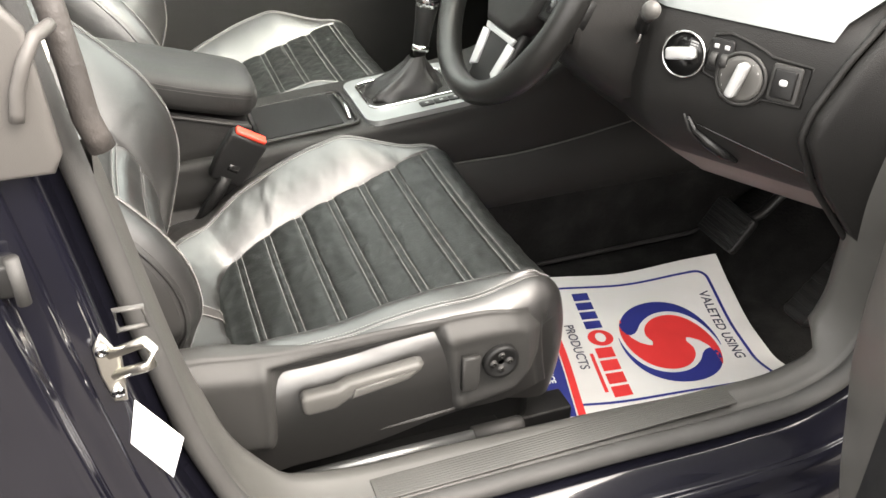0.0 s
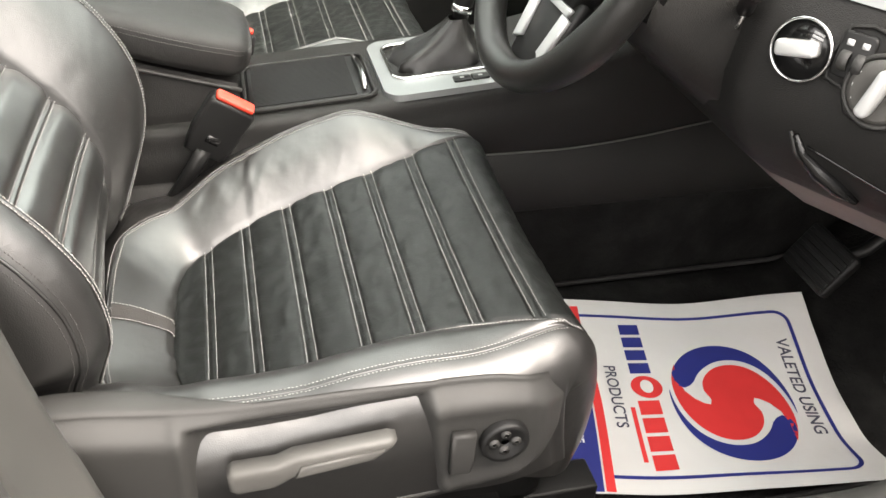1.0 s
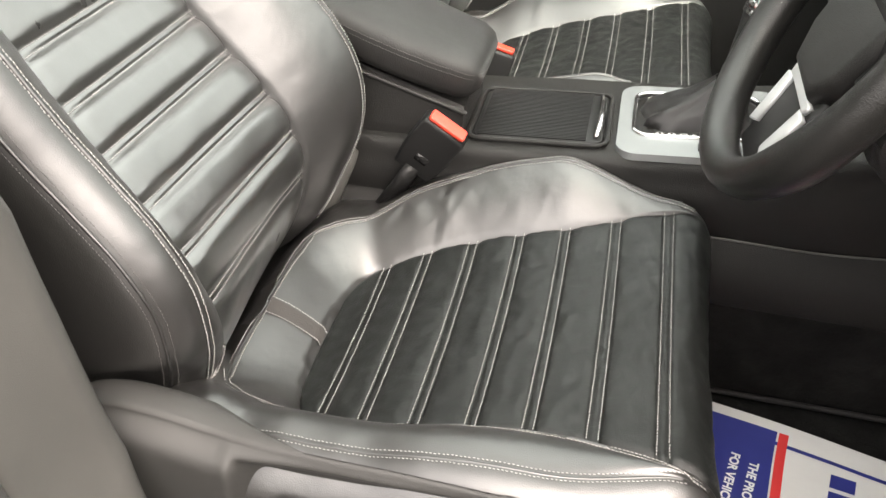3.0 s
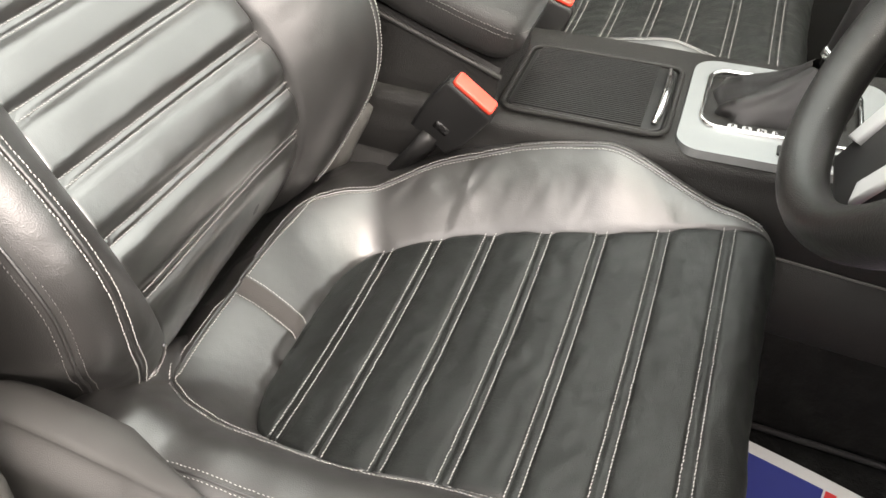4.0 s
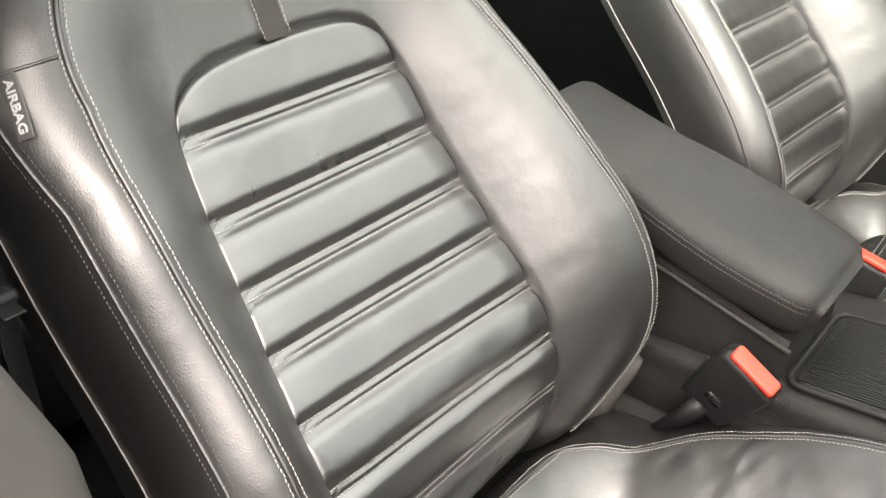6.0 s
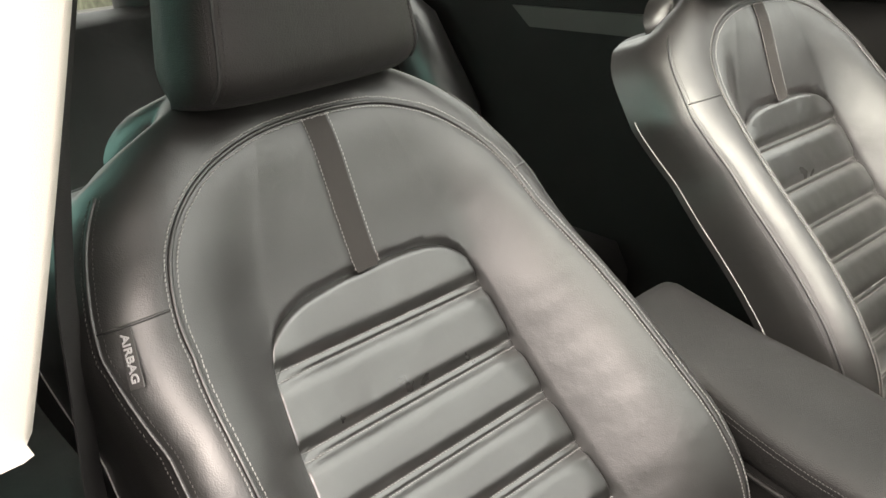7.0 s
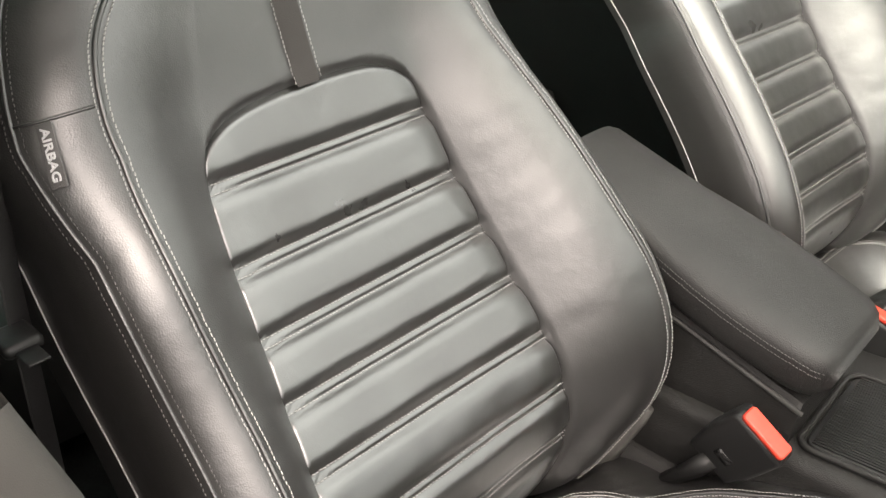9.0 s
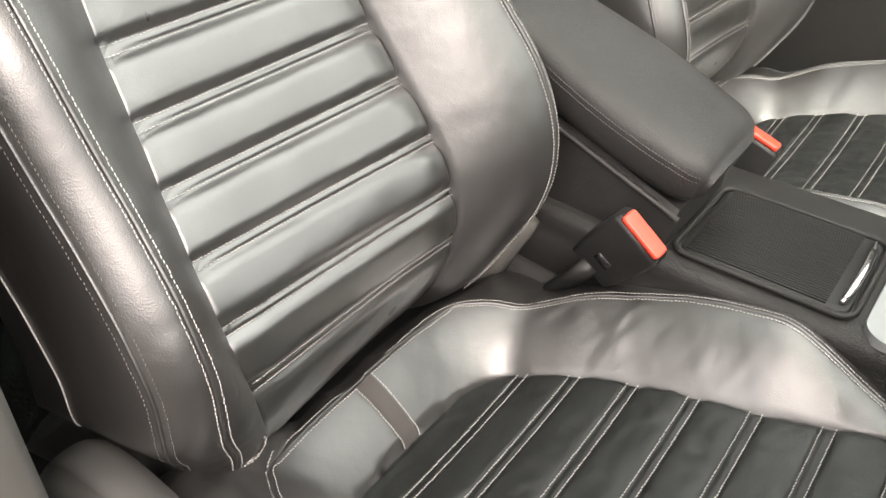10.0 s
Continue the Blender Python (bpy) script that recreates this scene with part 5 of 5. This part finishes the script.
def start_slot():
    s = thing("start_slot", dash_frame(-0.170, 0.838).translation, "round start slot with inserted key fob and chrome ring", "ignition")
    m = dash_frame(-0.172, 0.836) @ Matrix.Scale(0.82, 4)
    part("chrome_ring", lathe([(0.033, 0), (0.036, 0.004), (0.0350, 0.008), (0.0330, 0.008), (0.031, 0.002)], m, 40), CHROME, s)
    part("slot_face", lathe([(0.032, 0.0), (0.032, 0.003), (0.0, 0.003)], m, 32), GLOSS_BLACK, s)
    part("key_fob", prism(round_rect(0.046, 0.018, 0.005), 0.018, m @ Matrix.Rotation(radians(12), 4, "Z") @ Matrix.Translation((-0.002, 0.002, 0.002)), 0.004, 3), SILVER, s, "silver end of the key fob")
    for k in range(3):
        part("slot_mark", prism(round_rect(0.013, 0.0028, 0.0006, 2), 0.0004, m @ Matrix.Rotation(radians(-8), 4, "Z") @ Matrix.Translation((0.010, 0.014 + 0.0042 * k, 0.0031)), 0), SILVER_INK, s)


def light_switch():
    m = dash_frame(-0.241, 0.824) @ Matrix.Scale(0.76, 4)
    s = thing("light_switch", m.translation, "round grey headlight switch with silver rotary grip", "light switch")
    part("rim", lathe([(0.040, 0), (0.043, 0.004), (0.041, 0.008), (0.036, 0.006)], m, 44), PLASTIC, s)
    part("dial", lathe([(0.036, 0.002), (0.036, 0.007), (0.030, 0.009), (0.0, 0.009)], m, 40), LEVER, s)
    part("rotary_grip", prism(round_rect(0.016, 0.058, 0.007), 0.022, m @ Matrix.Rotation(radians(-14), 4, "Z") @ Matrix.Translation((0, 0, 0.008)), 0.005, 3), SILVER, s, "silver rotary grip")
    for a in (150, 180, 210, 60, 30):
        part("symbol", prism(round_rect(0.006, 0.004, 0.001), 0.0004, m @ Matrix.Translation((0.028 * math.cos(radians(a)), 0.028 * math.sin(radians(a)), 0.0085)), 0), WHITE_INK, s)


def dimmer():
    m = dash_frame(-0.211, 0.844) @ Matrix.Scale(0.90, 4)
    s = thing("dimmer_panel", m.translation, "small black panel with thumbwheel dimmers", "dimmer switch")
    part("panel", prism(round_rect(0.034, 0.044, 0.005), 0.005, m, 0.002), BLACK_PLASTIC, s)
    for dx in (-0.007, 0.008):
        part("thumbwheel", moved(lathe([(0.010, -0.005), (0.011, -0.004), (0.011, 0.004), (0.010, 0.005)], m @ Matrix.Translation((dx, -0.006, 0.001)) @ Matrix.Rotation(math.pi / 2, 4, "Y"), 20), Matrix()), PLASTIC, s)
        part("symbol", prism(round_rect(0.007, 0.006, 0.001), 0.0004, m @ Matrix.Translation((dx, 0.012, 0.005)), 0), SILVER_INK, s)


def park_switch():
    m = dash_frame(-0.286, 0.830) @ Matrix.Scale(0.95, 4)
    s = thing("parking_brake_switch", m.translation, "square black parking brake switch with white symbol", "switch")
    part("surround", prism(round_rect(0.038, 0.046, 0.004), 0.004, m, 0.0015), PLASTIC, s)
    part("button", prism(round_rect(0.028, 0.036, 0.003), 0.006, m @ Matrix.Translation((0, 0, 0.002)), 0.002), BLACK_PLASTIC, s)
    part("symbol", prism(round_rect(0.010, 0.008, 0.003), 0.0005, m @ Matrix.Translation((0, 0.002, 0.0082)), 0), WHITE_INK, s)


start_slot(), light_switch(), dimmer(), park_switch()


def on_dash(y, z, up=0.0):
    return dash_frame(y, z) @ Vector((0, 0, up))


# raised bezel round the switches, bonnet release in the knee panel, opening for the column stalk
bezel = [(-0.198, 0.820), (-0.194, 0.838), (-0.197, 0.866), (-0.212, 0.870), (-0.232, 0.866), (-0.252, 0.860), (-0.264, 0.855), (-0.306, 0.853), (-0.308, 0.808), (-0.268, 0.806), (-0.258, 0.796), (-0.240, 0.790), (-0.222, 0.798), (-0.214, 0.816)]
part("switch_bezel", tube([on_dash(y, z, 0.0008) for y, z in bezel], 0.0022, 8, closed=True), DASH, dash)
# the recess is not cut; a proud black rod gives its shade
part("bonnet_release", tube([on_dash(-0.190, 0.760, 0.001), on_dash(-0.196, 0.742, 0.001), on_dash(-0.206, 0.728, 0.001), on_dash(-0.220, 0.716, 0.001), on_dash(-0.234, 0.707, 0.001)], [0.003, 0.005, 0.0085, 0.0085, 0.003], 12), GLOSS_BLACK, dash, "release handle recess, its shade drawn as a black rod")
part("release_lip", tube([on_dash(-0.186, 0.762, 0.002), on_dash(-0.191, 0.742, 0.003), on_dash(-0.200, 0.726, 0.004)], [0.0015, 0.0025, 0.002], 8), PLASTIC, dash)
part("panel_gap", tube([on_dash(y, 0.752 - 0.25 * (-0.20 - y), 0.0003) for y in np.linspace(-0.20, -0.330, 14)], 0.0011, 6), GLOSS_BLACK, dash)
part("lock_ring", lathe([(0.014, 0), (0.0185, 0.003), (0.017, 0.007), (0.013, 0.006)], dash_frame(-0.092, 0.842), 32), CHROME, dash, "chrome ring round an opening shown by a black disc")
# black disc in place of the shade inside the opening
part("opening_shade", lathe([(0.014, 0.0), (0.014, 0.004), (0.0, 0.004)], dash_frame(-0.092, 0.842), 24), GLOSS_BLACK, dash)


def silver_trim():
    rows = []
    for y in np.linspace(-0.312, -0.03, 24):
        out = max(0.0, -0.13 - y)
        rows.append([(x + 0.55 * out, y, z) for x, z in ((0.334, 0.884), (0.348, 0.904), (0.40, 0.930), (0.455, 0.948))])
    solid("dash_trim", grid(rows), ALU, "brushed silver trim strip across the dashboard", "trim", kind="structure")


silver_trim()


# ---- steering wheel and column ----
def steering_wheel():
    centre, a = Vector((0.2094, 0.055, 0.884)), radians(27)
    m = frame_of(centre, (0, -1, 0), (math.sin(a), 0, math.cos(a)))
    w = thing("steering_wheel", centre, "black leather three-spoke steering wheel with silver spoke trims", "steering wheel")
    rim = []
    for k in range(96):
        t = 2 * math.pi * k / 96
        fat = 1 + 0.12 * math.exp(-((abs(abs(math.degrees(t) - 180) - 150)) / 14) ** 2)
        ring = []
        for j in range(18):
            b = 2 * math.pi * j / 18
            r = 0.1635 + 0.0175 * fat * math.cos(b)
            ring.append((r * math.cos(t), r * math.sin(t), 0.0195 * fat * math.sin(b)))
        rim.append(ring)
    part("rim", moved(grid(rim, close_u=True, close_v=True), m), WHEEL_LEATHER, w)
    part("rim_stitching", joined(*[stitching([m @ Vector((0.1475 * math.cos(t), 0.1475 * math.sin(t), 0.006)) for t in np.linspace(radians(160 + o), radians(380 + o), 120)], width=0.0009) for o in (0,)]), THREAD, w, kind="stuff")
    hub = prism([(0.070, 0.045), (-0.070, 0.045), (-0.082, 0.020), (-0.070, -0.040), (-0.040, -0.070), (0.040, -0.070), (0.070, -0.040), (0.082, 0.020)], 0.030, m @ Matrix.Translation((0, 0, -0.035)), 0.012, 4)
    part("airbag_cover", hub, DASH, w)
    for s in (-1, 1):
        spoke = prism([(s * 0.070, 0.030), (s * 0.160, 0.022), (s * 0.160, -0.022), (s * 0.070, -0.030)][::s], 0.018, m @ Matrix.Translation((0, 0, -0.034)), 0.005, 3)
        sp = part("side_spoke", spoke, BLACK_PLASTIC, w)
        part("switch_pad", prism(round_rect(0.026, 0.034, 0.005), 0.004, m @ Matrix.Translation((s * 0.100, 0.0, -0.017)), 0.002), GLOSS_BLACK, sp)
    low = part("lower_spoke", prism([(-0.056, -0.060), (0.056, -0.060), (0.040, -0.158), (-0.040, -0.158)][::-1], 0.016, m @ Matrix.Translation((0, 0, -0.036)), 0.005, 3), BLACK_PLASTIC, w)
    for s in (-1, 1):
        part("silver_spoke_trim", prism([(s * 0.052, -0.082), (s * 0.034, -0.080), (s * 0.026, -0.130), (s * 0.044, -0.138)][::s], 0.006, m @ Matrix.Translation((0, 0, -0.021)), 0.002, 2), SILVER, low, "satin silver spoke trim")
    part("hub_band", prism([(-0.048, -0.071), (0.048, -0.071), (0.044, -0.080), (-0.044, -0.080)][::-1], 0.005, m @ Matrix.Translation((0, 0, -0.020)), 0.0015), SILVER, low, "satin silver band under the hub")
    cowl = []
    for y, k in ((-0.098, 0.0), (-0.104, 0.35), (-0.106, 0.7), (-0.100, 1.0), (-0.05, 1.12), (0.05, 1.15), (0.15, 1.12), (0.20, 1.0), (0.206, 0.7), (0.204, 0.35), (0.198, 0.0)):
        cowl.append([(x, y, z0 + (z1 - z0) * k) for x, z0, z1 in ((0.222, 0.905, 0.838), (0.232, 0.905, 0.812), (0.270, 0.905, 0.785), (0.34, 0.905, 0.738), (0.42, 0.89, 0.690), (0.47, 0.88, 0.680))])
    v, f = grid(cowl)
    part("column_cowl", (v, f + [[6 * k for k in range(11)][::-1]]), DASH, w, "black plastic steering column cowl")
    part("column_shaft", tube([m @ Vector((0, 0, -0.03)), m @ Vector((0, 0, -0.09))], 0.045, 24, up=(0, 1, 0)), BLACK_PLASTIC, w)
    stalk = part("column_stalk", tube([(0.335, -0.070, 0.832), (0.318, -0.105, 0.850), (0.290, -0.150, 0.878), (0.262, -0.205, 0.908), (0.256, -0.216, 0.914)], [0.008, 0.008, 0.0085, 0.0105, 0.0075], 14), BLACK_PLASTIC, w)
    part("stalk_tip", tube([(0.276, -0.178, 0.893), (0.262, -0.205, 0.908), (0.255, -0.218, 0.915)], [0.0092, 0.0112, 0.0080], 16), LEVER, stalk, "grey stalk end")


WHEEL_LEATHER = material("smooth black wheel leather", (0.009, 0.009, 0.0085), 0.30, grain=0.25, grain_scale=900, vary=0.15, cells=True)
steering_wheel()


# ---- footwell ----
def pedal(name, at, w, h, tilt, label, bars):
    p = thing(name, at, label, "pedal", "pedals")
    m = frame_of(at, (0, -1, 0), (math.sin(radians(tilt)), 0, math.cos(radians(tilt))))
    part("pad", prism(round_rect(w, h, 0.010), 0.014, m, 0.004, 3), BLACK_PLASTIC, p)
    for k in range(bars):
        y = -h / 2 + h * (k + 0.5) / bars
        part("grip_bar", prism(round_rect(w * 0.92, h / bars * 0.55, 0.002), 0.003, m @ Matrix.Translation((0, y, 0.014)), 0.001), BLACK_PLASTIC, p)
    part("arm", tube([m @ Vector((0, 0, -0.004)), m @ Vector((0, 0.05, -0.05)), m @ Vector((0, 0.30, -0.10))], 0.010, 10), BLACK_PLASTIC, p)


pedal("brake_pedal", (0.672, 0.070, 0.385), 0.105, 0.075, 35, "black rubber brake pedal with raised grid", 6)
pedal("accelerator_pedal", (0.725, -0.150, 0.400), 0.055, 0.200, 42, "long black ribbed accelerator pedal", 9)
floor_mat = solid("floor_mat", grid([[(x, y, 0.2655 + 0.010 * (1 if 0.001 < v < 0.999 and 0.001 < u < 0.999 else 0) + (0.12 * max(0.0, x - 0.70) / 0.2)) for u, x in zip(np.linspace(0, 1, 40), np.linspace(0.12, 0.90, 40))] for v, y in zip(np.linspace(0, 1, 24), np.linspace(-0.245, 0.225, 24))]), CARPET, "black carpet floor mat in the driver's footwell", "floor mat")
solid("mat_binding", tube([(0.88, -0.235, 0.305), (0.70, -0.24, 0.278), (0.14, -0.24, 0.277), (0.125, -0.22, 0.277), (0.125, 0.20, 0.277), (0.14, 0.22, 0.277), (0.70, 0.22, 0.278), (0.88, 0.215, 0.305)], 0.004, 8), BELT, "black woven binding round the floor mat", "mat edging")


# ---- paper mat ----
def paper_mat():
    origin, turn = Vector((0.150, -0.1800, 0.2795)), radians(-13.0)
    m = Matrix.Translation(origin) @ Matrix.Rotation(turn, 4, "Z")

    def ease(t):
        t = min(1.0, max(0.0, t))
        return t * t * (3 - 2 * t)

    def lie(u, v, lift=0.0):
        """u along the car, v across; the edges curl against the sill and the tunnel."""
        z = 0.0035 * noise.noise(Vector((u * 7, v * 7, 5.0))) + 0.004
        z += 0.034 * ease((u - 0.24) / 0.25) * ease((v - 0.18) / 0.22)
        z += 0.046 * ease((0.12 - v) / 0.15) * ease((u - 0.12) / 0.36)
        z += 0.006 * ease((v - 0.31) / 0.07)
        return m @ Vector((u, v, z + lift))

    p = thing("paper_floor_mat", origin, "white printed paper mat with red and blue swirl", "paper mat")
    sheet_rows = [[lie(u, v) for v in np.linspace(0.004, 0.372, 44)] for u in np.linspace(-0.06, 0.442, 60)]
    top = grid([[tuple(q) for q in r] for r in sheet_rows])
    low = grid([[(q.x, q.y, q.z - 0.0006) for q in r] for r in sheet_rows])
    part("sheet", joined((top[0], [f[::-1] for f in top[1]]), low), PAPER, p)

    def ink(name, outline_uv, mat, lift=0.0007, parent=p, label=""):
        """A flat printed shape, cut fine enough to follow the paper."""
        bm = bmesh.new()
        face = bm.faces.new([bm.verts.new((u, v, 0)) for u, v in outline_uv])
        face.normal_update()
        bmesh.ops.triangulate(bm, faces=[face])
        for _ in range(3):
            long = [e for e in bm.edges if e.calc_length() > 0.02]
            if long:
                bmesh.ops.subdivide_edges(bm, edges=long, cuts=1)
                bmesh.ops.triangulate(bm, faces=[f for f in bm.faces if len(f.verts) > 3])
        bmesh.ops.recalc_face_normals(bm, faces=bm.faces[:])
        if sum(f.normal.z for f in bm.faces) < 0:
            bmesh.ops.reverse_faces(bm, faces=bm.faces[:])
        for v in bm.verts:
            v.co = lie(v.co.x, v.co.y, lift)
        return part(name, from_bm(bm), mat, parent, label, smooth=True)

    def band(path, w, mat, name, lift=0.0007):
        pts = np.array(path)
        t = np.gradient(pts, axis=0)
        n = np.stack([-t[:, 1], t[:, 0]], 1) / np.linalg.norm(t, axis=1)[:, None]
        rows = [[tuple(lie(*(q + k * nn * w / 2), lift)) for k in (-1, 1)] for q, nn in zip(pts, n)]
        return part(name, grid(rows), mat, p)

    # border: blue line along both sides and round the front end
    v0, v1, front, r = 0.030, 0.338, 0.408, 0.022
    path = [(u, v0) for u in np.linspace(0.092, front - r, 40)]
    path += [(front - r + r * math.sin(a), v0 + r - r * math.cos(a)) for a in np.linspace(0, math.pi / 2, 8)][1:]
    path += [(front, v) for v in np.linspace(v0 + r, v1 - r, 40)][1:]
    path += [(front - r + r * math.cos(a), v1 - r + r * math.sin(a)) for a in np.linspace(0, math.pi / 2, 8)][1:]
    path += [(u, v1) for u in np.linspace(front - r, 0.0, 40)][1:]
    band(path, 0.0055, BLUE_INK, "border_line")

    # oval swirl: two blue crescents round a red double hook
    def oval(pairs, half):
        return [(0.284 + 0.085 * k * math.cos(radians(a + half)), 0.166 + 0.112 * k * math.sin(radians(a + half))) for a, k in pairs]

    def spread(angles, radii, n):
        f = curve(angles, radii)
        return [(a, float(f(a))) for a in np.linspace(angles[0], angles[-1], n)]

    red = []
    for half in (0, 180):
        blue = spread([-10, 60, 120, 150], [1.0, 1.0, 1.0, 0.98], 36) + [(158, 0.93), (163, 0.84), (163, 0.74), (157, 0.66), (148, 0.62)]
        blue += spread([-10, 0, 30, 60, 90, 120, 140], [0.99, 0.965, 0.89, 0.80, 0.71, 0.64, 0.62], 30)[::-1]
        ink("blue_crescent", oval(blue, half), BLUE_INK)
        arm = spread([-40, -20, 0, 30, 60, 90, 120, 140, 158], [1.0, 0.955, 0.895, 0.80, 0.71, 0.62, 0.545, 0.50, 0.44], 36)
        arm += spread([160, 176, 190], [0.42, 0.34, 0.38], 6) + [(186, 0.47), (178, 0.60), (168, 0.74), (156, 0.86)]
        red += oval(arm, half)
    ink("red_double_hook", red, RED_INK)

    def words(name, text, size, u, v, mat, bold=0.0):
        cu_ = bpy.data.curves.new(name, "FONT")
        cu_.body, cu_.size, cu_.align_x, cu_.align_y, cu_.offset = text, size, "CENTER", "CENTER", bold
        ob = new(name, cu_)
        bpy.context.view_layer.update()
        me = bpy.data.meshes.new_from_object(ob.evaluated_get(bpy.context.evaluated_depsgraph_get()))
        bpy.data.objects.remove(ob)
        me.materials.clear()
        me.materials.append(mat)
        at = p.location
        for vert in me.vertices:
            vert.co = lie(u + vert.co.y, v - vert.co.x, 0.0012) - at
        out = new(name, me)
        out.parent = p
        return out

    words("printed_line", "VALETED USING", 0.0245, 0.386, 0.196, GREY_INK, 0.0004)
    words("printed_line", "PRODUCTS", 0.0230, 0.123, 0.172, GREY_INK, 0.0003)
    words("printed_line", "THE PROFESSIONALS' CHOICE", 0.0155, 0.062, 0.190, WHITE_INK, 0.0005)
    words("printed_line", "FOR VEHICLE CLEANING PRODUCTS", 0.0155, 0.038, 0.172, WHITE_INK, 0.0005)
    # maker's name as plain blocks
    for v0_, v1_, n_, mat in ((0.213, 0.324, 4, BLUE_INK), (0.038, 0.165, 4, RED_INK)):
        step = (v1_ - v0_) / n_
        for k in range(n_):
            a_, b_ = v0_ + step * k + 0.003, v0_ + step * (k + 1) - 0.003
            ink("name_block", [(0.152, a_), (0.152, b_), (0.182, b_ + 0.002), (0.182, a_ + 0.002)], mat)
    ink("name_emblem", [(0.170 + 0.022 * math.cos(t), 0.190 + 0.022 * math.sin(t)) for t in np.linspace(0, 2 * math.pi, 25)[:-1]], RED_INK)
    ink("name_emblem", [(0.170 + 0.009 * math.cos(t), 0.190 + 0.013 * math.sin(t)) for t in np.linspace(0, 2 * math.pi, 25)[:-1]], PAPER, 0.0014)
    ink("name_bar", [(0.140, 0.055), (0.140, 0.150), (0.146, 0.150), (0.146, 0.055)], RED_INK)
    # rear band: blue field with a red sweep
    sweep = [(0.084 + 0.004 * math.sin((v - 0.05) * 14), v) for v in np.linspace(0.006, 0.356, 36)]
    ink("blue_field", [(-0.010, 0.356), (-0.010, 0.006)] + sweep, BLUE_INK)
    band([(u + 0.0085, v) for u, v in sweep], 0.012, RED_INK, "red_band", 0.0009)


paper_mat()


# ---- open front door ----
def front_door():
    hinge, swing = Vector((0.475, -0.466, 0.0)), radians(62)
    d = Vector((-math.cos(swing), -math.sin(swing), 0))
    m = Matrix((d, Vector((0, 0, 1)), d.cross(Vector((0, 0, 1))))).transposed().to_4x4()
    m.translation = hinge
    door = thing("front_door", hinge + Vector((0, 0, 0.30)), "black front door standing open with dark inner panel", "car door")
    part("outer_skin", prism([(0.14, 0.30), (1.02, 0.30), (1.06, 0.5), (1.05, 0.98), (-0.02, 1.0), (-0.02, 0.63), (0.03, 0.55)], 0.05, m @ Matrix.Translation((0, 0, -0.062)), 0.012, 3), PAINT, door)
    part("inner_panel", prism([(0.13, 0.33), (1.0, 0.33), (1.03, 0.5), (1.02, 0.96), (-0.01, 0.97), (-0.01, 0.62), (0.0, 0.54), (0.06, 0.42)], 0.05, m @ Matrix.Translation((0, 0, -0.01)), 0.015, 3), COVER, door)
    part("speaker_grille", prism(round_rect(0.20, 0.26, 0.05), 0.006, m @ Matrix.Translation((0.24, 0.52, 0.039)), 0.002), BLACK_PLASTIC, door)


front_door()
